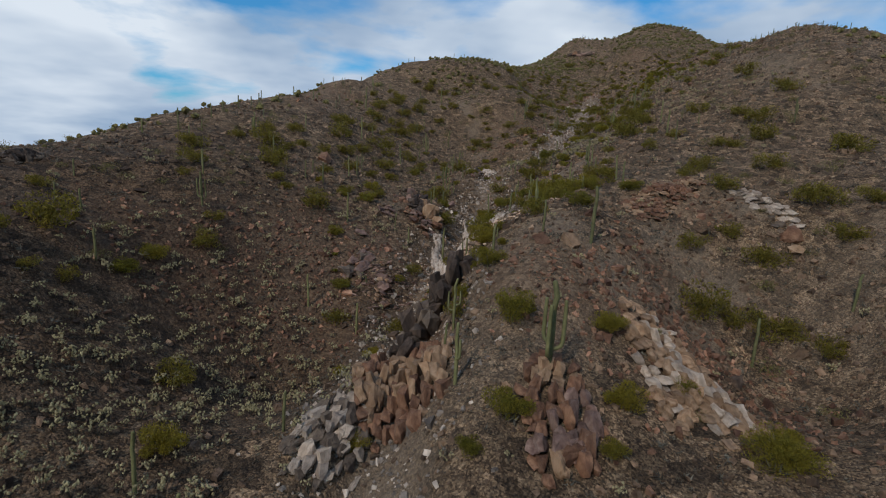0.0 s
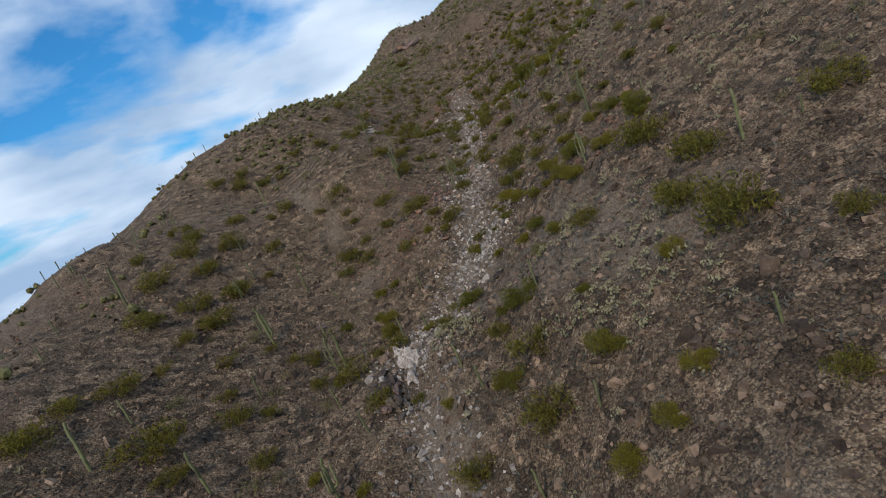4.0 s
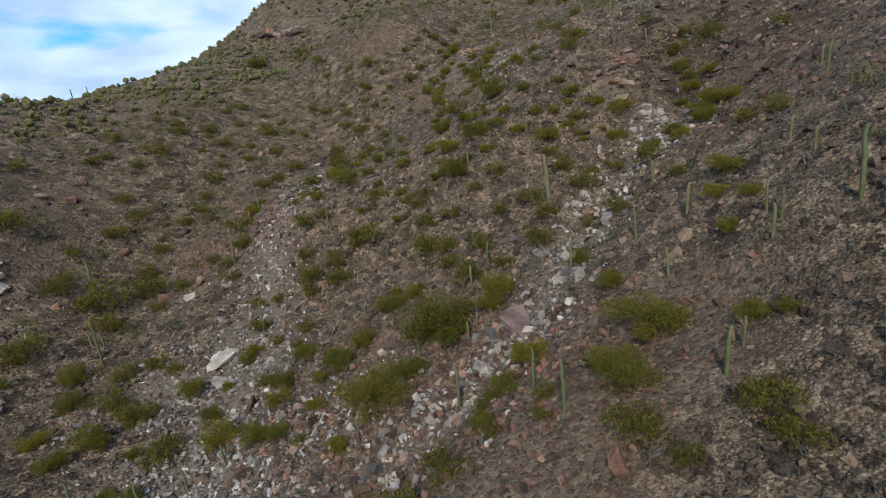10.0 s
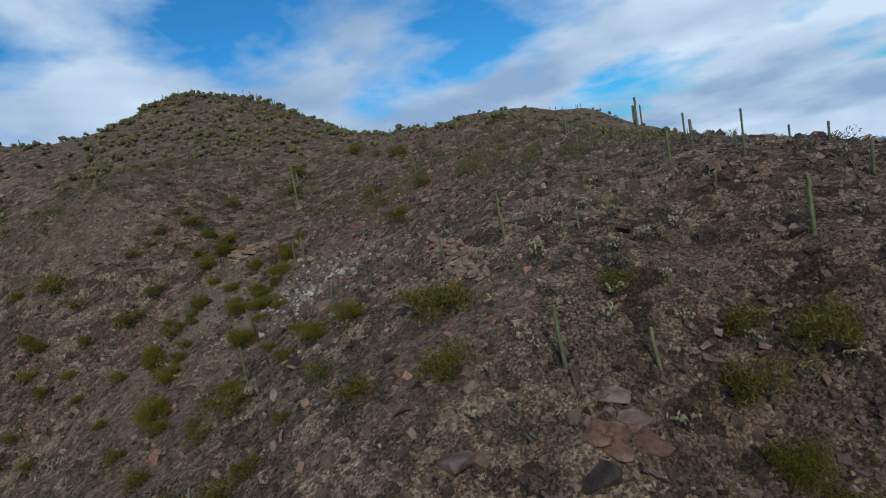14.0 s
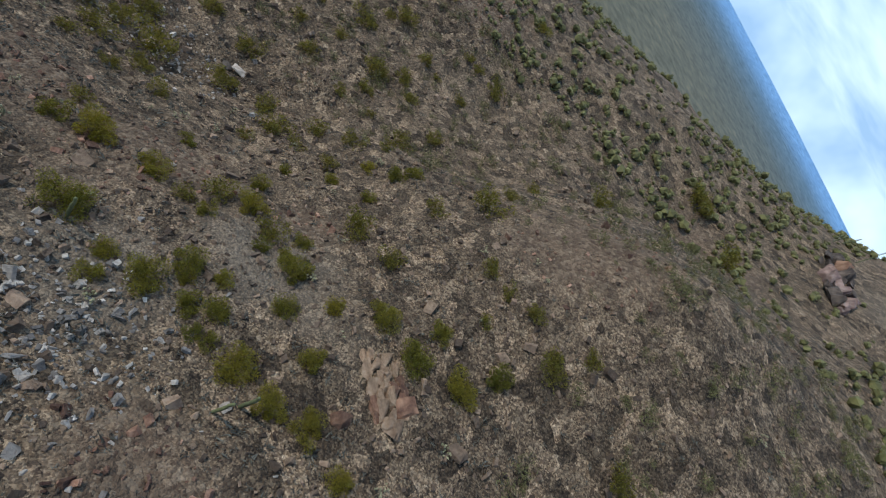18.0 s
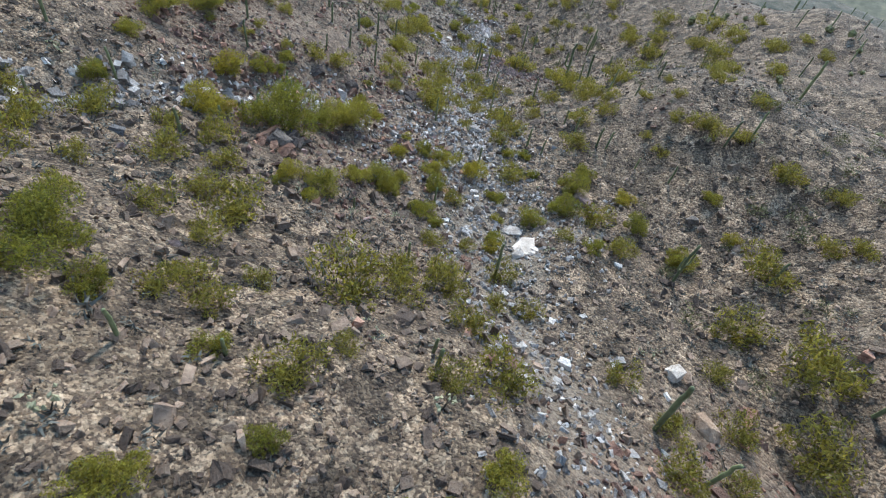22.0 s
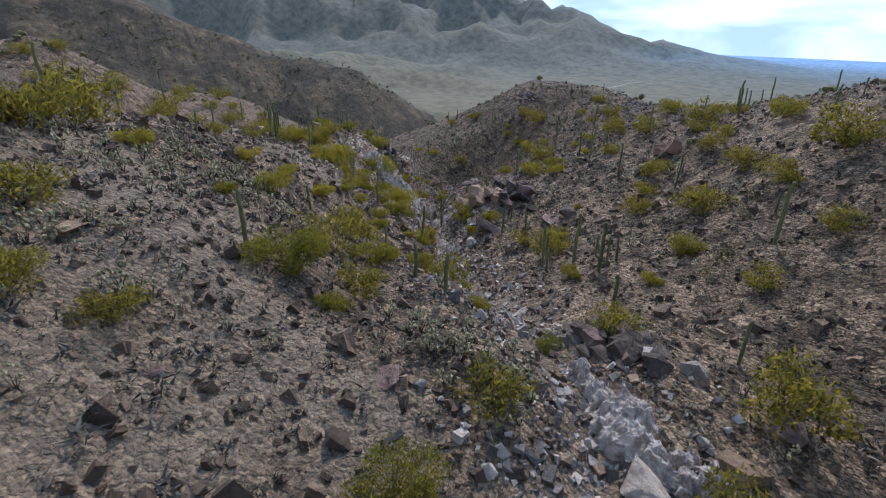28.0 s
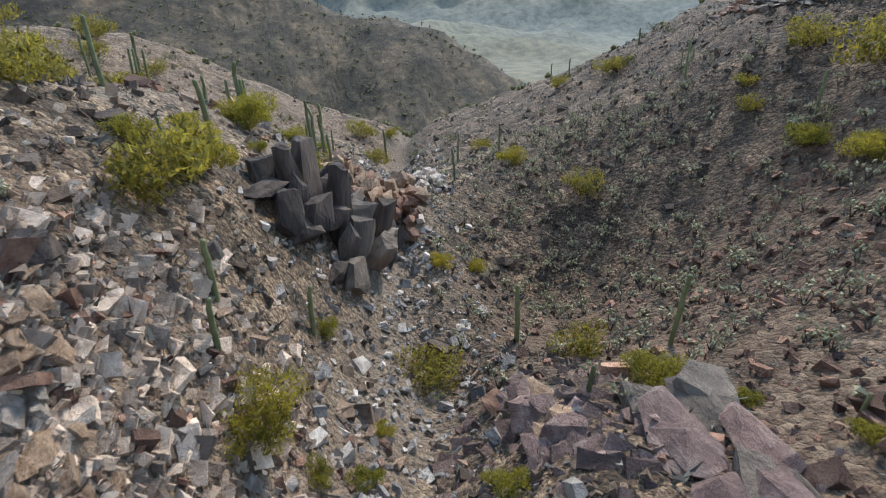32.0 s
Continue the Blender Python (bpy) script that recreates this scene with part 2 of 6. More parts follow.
def rubble_ground():
    """Desert slope: grit with broken stones, paler in the washes, rusty in places."""
    m, N, K, b = material("rubble_ground", 0.95)
    co = N("ShaderNodeTexCoord").outputs["Object"]
    base = ramp(N, [(0.3, (0.0952, 0.068, 0.0499)), (0.5, (0.151, 0.11, 0.0774)), (0.7, (0.218, 0.16, 0.107))])
    K(noise_tex(N, K, co, 0.09, 6).outputs["Fac"], base.inputs[0])
    vor = N("ShaderNodeTexVoronoi"); vor.inputs["Scale"].default_value = 2.6; vor.inputs["Randomness"].default_value = 1; vor.distance = "CHEBYCHEV"
    warp = N("ShaderNodeVectorMath"); warp.operation = "MULTIPLY_ADD"; warp.inputs[1].default_value = (0.55, 0.55, 0.55)
    K(noise_tex(N, K, co, 2.2, 5, 0.6).outputs["Color"], warp.inputs[0]); K(co, warp.inputs[2]); K(warp.outputs[0], vor.inputs["Vector"])
    sep = N("ShaderNodeSeparateColor"); K(vor.outputs["Color"], sep.inputs[0])
    stone = ramp(N, [(0.0, (0.0392, 0.028, 0.0241)), (0.3, (0.106, 0.078, 0.0619)), (0.6, (0.179, 0.135, 0.103)), (0.86, (0.291, 0.23, 0.172)), (1.0, (0.493, 0.41, 0.318))])
    K(sep.outputs[0], stone.inputs[0])
    cov = N("ShaderNodeMath"); cov.operation = "GREATER_THAN"; cov.inputs[1].default_value = 0.35
    K(sep.outputs[1], cov.inputs[0])
    c1 = mixed(N, K, cov.outputs[0], base.outputs[0], stone.outputs[0])
    v2 = N("ShaderNodeTexVoronoi"); v2.inputs["Scale"].default_value = 7.5; v2.distance = "CHEBYCHEV"
    K(co, v2.inputs["Vector"])
    sep2 = N("ShaderNodeSeparateColor"); K(v2.outputs["Color"], sep2.inputs[0])
    grit = ramp(N, [(0.0, (0.02, 0.015, 0.011)), (0.5, (0.134, 0.1, 0.0688)), (1.0, (0.45, 0.36, 0.26))])
    K(sep2.outputs[0], grit.inputs[0])
    c1 = mixed(N, K, 0.6, c1, grit.outputs[0])
    v3 = N("ShaderNodeTexVoronoi"); v3.inputs["Scale"].default_value = 0.7; v3.distance = "CHEBYCHEV"
    wv = N("ShaderNodeVectorMath"); wv.operation = "ADD"
    K(co, wv.inputs[0]); K(noise_tex(N, K, co, 0.8, 4).outputs["Color"], wv.inputs[1]); K(wv.outputs[0], v3.inputs["Vector"])
    sep3 = N("ShaderNodeSeparateColor"); K(v3.outputs["Color"], sep3.inputs[0])
    blot = ramp(N, [(0.0, (0.36, 0.35, 0.34)), (0.35, (0.85, 0.84, 0.83)), (0.7, (1.1, 1.09, 1.08)), (1.0, (1.7, 1.67, 1.65))])
    K(sep3.outputs[0], blot.inputs[0])
    c1 = mixed(N, K, 1.0, c1, blot.outputs[0], "MULTIPLY")
    zone = N("ShaderNodeAttribute"); zone.attribute_name = "pale"
    pale = ramp(N, [(0.3, (0.13, 0.11, 0.095)), (0.5, (0.27, 0.235, 0.2)), (0.72, (0.48, 0.42, 0.36))])
    K(noise_tex(N, K, co, 1.6, 10, 0.8).outputs["Fac"], pale.inputs[0])
    c2 = mixed(N, K, zone.outputs["Fac"], c1, mixed(N, K, 0.35, pale.outputs[0], grit.outputs[0]))
    rz = N("ShaderNodeAttribute"); rz.attribute_name = "rust"
    rust = ramp(N, [(0.0, (0.10, 0.066, 0.05)), (0.5, (0.185, 0.135, 0.10)), (1.0, (0.33, 0.26, 0.2))])
    K(sep.outputs[2], rust.inputs[0])
    c3 = mixed(N, K, rz.outputs["Fac"], c2, rust.outputs[0])
    fz = N("ShaderNodeAttribute"); fz.attribute_name = "plain"
    scrub = ramp(N, [(0.36, (0.04, 0.043, 0.03)), (0.48, (0.085, 0.082, 0.058)), (0.6, (0.15, 0.13, 0.1)), (0.72, (0.24, 0.2, 0.16))])
    K(noise_tex(N, K, co, 0.035, 8, 0.7).outputs["Fac"], scrub.inputs[0])
    # the dark mask tints slopes down, painted cloud shade in the east included
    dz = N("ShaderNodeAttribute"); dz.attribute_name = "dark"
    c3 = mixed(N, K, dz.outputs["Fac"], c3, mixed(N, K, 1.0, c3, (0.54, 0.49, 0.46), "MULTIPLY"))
    hz = N("ShaderNodeAttribute"); hz.attribute_name = "hill"
    crag = ramp(N, [(0.36, (0.022, 0.02, 0.017)), (0.5, (0.06, 0.054, 0.043)), (0.64, (0.14, 0.122, 0.098))])
    K(noise_tex(N, K, co, 0.16, 12, 0.85).outputs["Fac"], crag.inputs[0])
    patch = ramp(N, [(0.38, (0.6, 0.58, 0.56)), (0.5, (1.1, 1.05, 0.95)), (0.62, (2.1, 1.85, 1.6))])
    K(noise_tex(N, K, co, 0.028, 7, 0.65).outputs["Fac"], patch.inputs[0])
    c3 = mixed(N, K, hz.outputs["Fac"], c3, mixed(N, K, 1.0, crag.outputs[0], patch.outputs[0], "MULTIPLY"))
    c4 = mixed(N, K, fz.outputs["Fac"], c3, scrub.outputs[0])
    c4 = mixed(N, K, 1.0, c4, (0.78, 0.67, 0.565), "MULTIPLY")
    K(c4, b.inputs["Base Color"])
    bump = N("ShaderNodeBump"); bump.inputs["Strength"].default_value = 1.0; bump.inputs["Distance"].default_value = 0.35
    K(vor.outputs["Distance"], bump.inputs["Height"]); bump.invert = True
    bump2 = N("ShaderNodeBump"); bump2.inputs["Strength"].default_value = 0.7; bump2.inputs["Distance"].default_value = 0.05; bump2.invert = True
    K(v2.outputs["Distance"], bump2.inputs["Height"]); K(bump.outputs[0], bump2.inputs["Normal"])
    K(bump2.outputs[0], b.inputs["Normal"])
    return m


def rock(name, dark, mid, light, island=True, scale=1.1, single=False):
    """Weathered rock: grain, stains, and a tone of its own for each stone."""
    m, N, K, b = material(name, 0.88)
    co = N("ShaderNodeTexCoord").outputs["Object"]
    n = noise_tex(N, K, co, scale, 8, 0.65)
    r = ramp(N, [(0.32, dark), (0.5, mid), (0.68, light)])
    K(n.outputs["Fac"], r.inputs[0])
    col = r.outputs[0]
    if island:
        tone = ramp(N, [(0.0, (0.4, 0.38, 0.38)), (0.45, (0.95, 0.92, 0.9)), (0.8, (1.45, 1.38, 1.3)), (1.0, (2.2, 2.1, 2.0))])
        K(N("ShaderNodeNewGeometry").outputs["Random Per Island"], tone.inputs[0])
        col = mixed(N, K, 1.0, col, tone.outputs[0], "MULTIPLY")
    if single:
        tone = ramp(N, [(0.0, (0.72, 0.7, 0.7)), (0.5, (1.0, 1.0, 1.0)), (1.0, (1.3, 1.25, 1.2))])
        K(N("ShaderNodeObjectInfo").outputs["Random"], tone.inputs[0])
        col = mixed(N, K, 1.0, col, tone.outputs[0], "MULTIPLY")
    col = mixed(N, K, 1.0, col, (0.97, 0.86, 0.77), "MULTIPLY")
    K(col, b.inputs["Base Color"])
    bump = N("ShaderNodeBump"); bump.inputs["Strength"].default_value = 1.0; bump.inputs["Distance"].default_value = 0.25
    K(noise_tex(N, K, co, scale * 4, 8, 0.7).outputs["Fac"], bump.inputs["Height"])
    K(bump.outputs[0], b.inputs["Normal"])
    return m


def leafage(name, dark, light, scale=1.4, rnd=True, grain=False, thin=0.0):
    m, N, K, b = material(name, 0.75)
    r = ramp(N, [(0.0, dark), (1.0, light)])
    K(N("ShaderNodeNewGeometry").outputs["Random Per Island"], r.inputs[0])
    col = r.outputs[0]
    if rnd:
        o = ramp(N, [(0.0, (0.72, 0.78, 0.8)), (0.6, (1.0, 1.0, 1.0)), (1.0, (1.2, 1.12, 0.92))])
        K(N("ShaderNodeObjectInfo").outputs["Random"], o.inputs[0])
        col = mixed(N, K, 1.0, col, o.outputs[0], "MULTIPLY")
    if grain:
        co = N("ShaderNodeTexCoord").outputs["Object"]
        fine = noise_tex(N, K, co, 34, 6, 0.75)
        g = ramp(N, [(0.36, (0.45, 0.45, 0.45)), (0.6, (1.25, 1.25, 1.25))])
        K(fine.outputs["Fac"], g.inputs[0])
        col = mixed(N, K, 1.0, col, g.outputs[0], "MULTIPLY")
        bump = N("ShaderNodeBump"); bump.inputs["Strength"].default_value = 1.0; bump.inputs["Distance"].default_value = 0.06
        K(fine.outputs["Fac"], bump.inputs["Height"]); K(bump.outputs[0], b.inputs["Normal"])
    K(col, b.inputs["Base Color"])
    if thin:
        tr, mx = N("ShaderNodeBsdfTranslucent"), N("ShaderNodeMixShader")
        mx.inputs[0].default_value = thin
        K(mixed(N, K, 1.0, col, (1.7, 1.6, 1.2), "MULTIPLY"), tr.inputs["Color"]); K(b.outputs[0], mx.inputs[1]); K(tr.outputs[0], mx.inputs[2])
        K(mx.outputs[0], m.node_tree.nodes["Material Output"].inputs["Surface"])
    return m


def saguaro_skin():
    m, N, K, b = material("saguaro_skin", 0.7)
    co = N("ShaderNodeTexCoord").outputs["Object"]
    r = ramp(N, [(0.3, (0.085, 0.09, 0.04)), (0.6, (0.16, 0.16, 0.075)), (0.8, (0.27, 0.25, 0.15))])
    K(noise_tex(N, K, co, 1.5, 6).outputs["Fac"], r.inputs[0])
    o = ramp(N, [(0.0, (0.75, 0.75, 0.75)), (1.0, (1.25, 1.2, 1.1))])
    K(N("ShaderNodeObjectInfo").outputs["Random"], o.inputs[0])
    K(mixed(N, K, 1.0, r.outputs[0], o.outputs[0], "MULTIPLY"), b.inputs["Base Color"])
    return m


GROUND = rubble_ground()
ROCK_GREY = rock("grey_rock", (0.0952, 0.071, 0.0559), (0.162, 0.122, 0.0929), (0.246, 0.19, 0.142))
ROCK_PALE = rock("pale_rock", (0.2, 0.19, 0.18), (0.305, 0.295, 0.285), (0.42, 0.41, 0.4))
ROCK_RUST = rock("rust_rock", (0.10, 0.052, 0.04), (0.19, 0.115, 0.085), (0.30, 0.20, 0.15))
# darker copy of the grey rock, for stones inside the dark mask
ROCK_DARKER = rock("darker_grey_rock", (0.055, 0.042, 0.035), (0.1, 0.076, 0.061), (0.165, 0.126, 0.1))
ROCK_TAN = rock("tan_rock", (0.25, 0.195, 0.155), (0.41, 0.34, 0.28), (0.56, 0.48, 0.41))
ROCK_PURPLE = rock("purple_rock", (0.09, 0.062, 0.058), (0.16, 0.115, 0.105), (0.25, 0.19, 0.175))
LEAF = leafage("paloverde_twigs", (0.08, 0.07, 0.013), (0.25, 0.21, 0.03), thin=0.5)
LEAF_MID = leafage("bush_twigs", (0.075, 0.065, 0.015), (0.23, 0.19, 0.035), rnd=False, thin=0.5)
LEAF_FAR = leafage("shrub_twigs", (0.068, 0.06, 0.021), (0.17, 0.146, 0.05), rnd=False)
TUFT = leafage("dry_brush", (0.034, 0.03, 0.023), (0.145, 0.127, 0.096), rnd=False)
BARK, _N, _K, _b = material("grey_green_bark", 0.85); _b.inputs["Base Color"].default_value = (0.12, 0.115, 0.06, 1)
BEDROCK = rock("white_bedrock", (0.26, 0.215, 0.185), (0.54, 0.49, 0.45), (0.8, 0.76, 0.72), island=False, scale=1.6)
SAGUARO = saguaro_skin()
CHOLLA = leafage("cholla_spines", (0.17, 0.145, 0.075), (0.34, 0.29, 0.16), rnd=False)
CHOLLA_STEM = leafage("cholla_stem", (0.04, 0.033, 0.024), (0.08, 0.066, 0.05), rnd=False)


# ---- building helpers ----
def mesh_from(name, verts, faces, mat, smooth=False):
    me = bpy.data.meshes.new(name)
    verts, faces = np.asarray(verts, float), np.asarray(faces, int)
    me.vertices.add(len(verts)); me.vertices.foreach_set("co", verts.ravel())
    k = faces.shape[1]
    me.loops.add(faces.size); me.loops.foreach_set("vertex_index", faces.ravel())
    me.polygons.add(len(faces)); me.polygons.foreach_set("loop_start", np.arange(0, faces.size, k))
    me.update(calc_edges=True)
    me.materials.append(mat)
    me.polygons.foreach_set("use_smooth", np.full(len(faces), smooth))
    return me


def part(name, me, parent, label=""):
    ob = new(name, me)
    ob.parent = parent
    if label:
        tagged(ob, label)
    return ob


def thing(name, label, category, group=""):
    return tagged(new(name), label, category, group)


def at(x, y, sink=0.0, turn=0.0, size=1.0, lean=(0, 0)):
    return Matrix.Translation((x, y, ground_at(x, y) - sink)) @ Euler((radians(lean[0]), radians(lean[1]), radians(turn))).to_matrix().to_4x4() @ Matrix.Diagonal((size, size, size, 1))


# ---- the ground: one sheet to the horizon ----
def spread(lo, hi, step, reach, grow=1.06):
    mid = np.arange(lo, hi + step / 2, step)
    side, d, s = [], 0.0, step
    while d < reach:
        s *= grow
        d += s
        side.append(d)
    side = np.array(side)
    return np.r_[(lo - side)[::-1], mid, hi + side]


xs, ys = spread(-72, 285, 1.25, 4500, 1.05), spread(-45, 375, 1.25, 4500, 1.05)
GX, GY = np.meshgrid(xs, ys)
GZ = ground(GX.ravel(), GY.ravel())
nx, ny = len(xs), len(ys)
idx = np.arange(nx * ny).reshape(ny, nx)
quads = np.stack([idx[:-1, :-1], idx[:-1, 1:], idx[1:, 1:], idx[1:, :-1]], -1).reshape(-1, 4)
ground_me = mesh_from("ground", np.c_[GX.ravel(), GY.ravel(), GZ], quads, GROUND, smooth=True)


# places of rusty and pale ground, and of darkened slope: x, y and radius
RUST_SPOTS = [(51.2, 59.5, 7), (36.2, 50.4, 4), (34.6, 40.8, 6), (21.0, 44.1, 8), (10.0, 48.2, 5), (195.5, 243.7, 8), (203.0, 267.0, 5), (195.6, 295.6, 4), (198.1, 370.9, 8), (217.4, 277.2, 7), (189.0, 370.0, 9), (189.4, 369.1, 8), (180.6, 271.5, 9), (111.8, 275.4, 8), (116.4, 291.8, 7), (22.1, 69.3, 8), (23.5, 73.5, 5), (36.3, 89.5, 3.5), (82.3, 189.5, 5), (94.9, 233.5, 4), (90.9, 143.8, 8), (18.3, 100.9, 6), (189.9, 281.3, 9), (201.5, 321.0, 9)]
PALE_SPOTS = [(25.4, 72.9, 3), (23.5, 75.2, 3.5), (21.7, 77.5, 3.5), (20.3, 79.3, 3), (61.1, 256.0, 3), (60.0, 218.0, 3.5), (61.0, 208.0, 3), (61.0, 232.0, 3), (63.0, 211.0, 3), (44.4, 54.4, 8), (45.3, 48.5, 8), (29.0, 44.7, 6), (25.0, 51.4, 5), (38.8, 44.0, 6), (75.2, 162.6, 6), (69.2, 154.7, 5), (122.3, 219.3, 5), (117.7, 226.1, 5), (122.3, 223.6, 6), (71.5, 131.1, 5), (73.4, 115.9, 5), (65.6, 132.8, 6), (68.0, 117.1, 6), (33.2, 89.9, 5), (26.4, 74.3, 4), (29.6, 29.7, 4), (57.3, 58.1, 5), (74.7, 115.1, 5), (68.1, 111.7, 4), (61.0, 208.0, 4), (35.2, 91.8, 5), (61.0, 224.0, 4), (183.3, 223.2, 3), (132.3, 236.3, 8), (121.1, 241.7, 5), (186.5, 230.4, 4), (58.5, 185.5, 5), (69.1, 142.0, 8), (22.6, 77.3, 5), (9.0, 59.2, 4), (24.5, 72.3, 6), (69.0, 134.2, 7), (64.3, 138.8, 7), (61.6, 144.9, 6), (12.1, 96.6, 4), (201.5, 289.7, 9), (203.6, 277.3, 8), (31.3, 76.5, 4), (72.0, 128.0, 10), (75.0, 140.0, 8), (44.0, 100.0, 7), (47.0, 94.0, 7)]
# third and fourth: a cloud's shade painted into the eastern slope
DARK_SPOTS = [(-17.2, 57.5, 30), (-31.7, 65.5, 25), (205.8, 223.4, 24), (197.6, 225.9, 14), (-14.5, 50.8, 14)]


def spot_sum(x, y, spots):
    out = np.zeros(np.shape(x))
    wob = 1 + 0.45 * fbm(x, y, 7, 3, 77)
    for sx, sy, r in spots:
        out = np.maximum(out, np.clip(1.6 - 1.6 * np.hypot(x - sx, y - sy) / (r * np.maximum(wob, 0.2)), 0, 1))
    return out


# the line along which the west slope is coloured darker
WEST_DARK = [(-45, 10), (-30, 45), (-22, 80)]


def zones(x, y, z):
    """Where the wash gravel, the rusty rock, the far scrub and the darkened slopes lie."""
    dw = line_distance(x, y, wash[:-3]) + 2.8 * fbm(x, y, 16, 3, 61)
    ds = line_distance(x, y, side_gully[:4]) + 2.2 * fbm(x, y, 12, 3, 62)
    pale = np.maximum(np.exp(-(np.maximum(dw, 0) / 3.4) ** 2), 0.7 * np.exp(-(np.maximum(ds, 0) / 2.4) ** 2))
    pale = np.maximum(pale, 0.55 * np.clip(fbm(x, y, 40, 4, 63) * 1.6 - 0.8, 0, 1))
    rust = 0.75 * np.clip(fbm(x, y, 34, 4, 71) * 1.8 - 0.75, 0, 1)
    pale = np.maximum(pale, 0.8 * spot_sum(x, y, PALE_SPOTS))
    rust = np.maximum(rust, 0.7 * spot_sum(x, y, RUST_SPOTS))
    side = line_distance(x, y, WEST_DARK) + 14 * fbm(x, y, 30, 4, 66)
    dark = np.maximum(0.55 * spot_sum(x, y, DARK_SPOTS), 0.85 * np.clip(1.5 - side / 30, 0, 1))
    plain = np.clip((-150 - z) / 35, 0, 1)
    hill = np.clip((np.hypot(np.maximum(np.maximum(-160 - x, x - 480), 0), np.maximum(np.maximum(-120 - y, y - 520), 0))) / 60, 0, 1)
    return pale, rust, plain, hill, dark


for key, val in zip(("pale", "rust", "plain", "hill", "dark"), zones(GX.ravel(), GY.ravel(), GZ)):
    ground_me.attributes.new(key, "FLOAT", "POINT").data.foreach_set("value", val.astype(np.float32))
tagged(new("ground", ground_me), "stony desert hillside with grit and broken rock", "ground", kind="structure")

# ---- rocks ----
RNG = np.random.default_rng(5)
CUBE = np.array([(-1, -1, -1), (1, -1, -1), (1, 1, -1), (-1, 1, -1), (-1, -1, 1), (1, -1, 1), (1, 1, 1), (-1, 1, 1)], float)
CUBE_F = np.array([(0, 2, 1), (0, 3, 2), (4, 5, 6), (4, 6, 7), (0, 1, 5), (0, 5, 4), (1, 2, 6), (1, 6, 5), (2, 3, 7), (2, 7, 6), (3, 0, 4), (3, 4, 7)])


def turns(rng, n):
    q = rng.normal(size=(n, 4))
    q /= np.linalg.norm(q, axis=1)[:, None]
    w, x, y, z = q.T
    return np.stack([np.stack([1 - 2 * (y * y + z * z), 2 * (x * y - z * w), 2 * (x * z + y * w)], -1),
                     np.stack([2 * (x * y + z * w), 1 - 2 * (x * x + z * z), 2 * (y * z - x * w)], -1),
                     np.stack([2 * (x * z - y * w), 2 * (y * z + x * w), 1 - 2 * (x * x + y * y)], -1)], 1)


def stones(name, label, x, y, size, mat, seed, bed=None):
    """Broken stones, joined: each a chipped block lying on the slope."""
    rng = np.random.default_rng(seed)
    n = len(x)
    v = CUBE[None] * (1 + rng.uniform(-0.45, 0.25, (n, 8, 3)))
    v *= (rng.uniform([0.6, 0.45, 0.22], [1.1, 0.9, 0.6], (n, 3)) * size[:, None] * 0.5)[:, None]
    turn = turns(rng, n)
    if bed:
        v[:, :, 2] *= 0.55
        turn = np.array([Euler((radians(bed[0]) + rng.normal() * 0.2, radians(bed[1]) + rng.normal() * 0.2, radians(bed[2]) + rng.normal() * 0.35)).to_matrix() for _ in range(n)])
    v = np.einsum("nij,nkj->nki", turn, v)
    v[:, :, 0] += x[:, None]; v[:, :, 1] += y[:, None]; v[:, :, 2] += (ground(x, y) + size * 0.06)[:, None]
    f = (CUBE_F[None] + 8 * np.arange(n)[:, None, None]).reshape(-1, 3)
    return tagged(new(name, mesh_from(name, v.reshape(-1, 3), f, mat)), label, "stones", kind="stuff")



def boulder_shape(seed, size, points=15):
    """A block split along flat faces: the hull of points near the sides of a box, roughened a little."""
    rng = np.random.default_rng(seed)
    p = rng.uniform(-1, 1, (points, 3))
    k = np.argmax(np.abs(p), axis=1)
    p[np.arange(points), k] = np.sign(p[np.arange(points), k]) * rng.uniform(0.8, 1.0, points)
    bm = bmesh.new()
    for q in p * np.array(size):
        bm.verts.new(q)
    bmesh.ops.convex_hull(bm, input=bm.verts)
    loose = [v for v in bm.verts if not v.link_faces]
    bmesh.ops.delete(bm, geom=loose, context="VERTS")
    bmesh.ops.subdivide_edges(bm, edges=bm.edges, cuts=2, use_grid_fill=True)
    bmesh.ops.triangulate(bm, faces=bm.faces)
    for v in bm.verts:
        v.co += 0.05 * noise.noise_vector(v.co * 2.1 + Vector((seed * 3.7, 0, 0))) + 0.02 * noise.noise_vector(v.co * 7.0)
    bm.normal_update()
    bm.verts.index_update()
    v = np.array([q.co[:] for q in bm.verts])
    f = np.array([[q.index for q in g.verts] for g in bm.faces])
    bm.free()
    return v, f


BOULDER_V = [boulder_shape(s, (1.0, 0.85, 0.7)) for s in range(1, 7)] + [boulder_shape(s, (1.15, 0.8, 0.3), 18) for s in range(7, 11)]


def block_rock(name, dark, mid, light):
    return rock(name, dark, mid, light, island=False, scale=0.9, single=True)


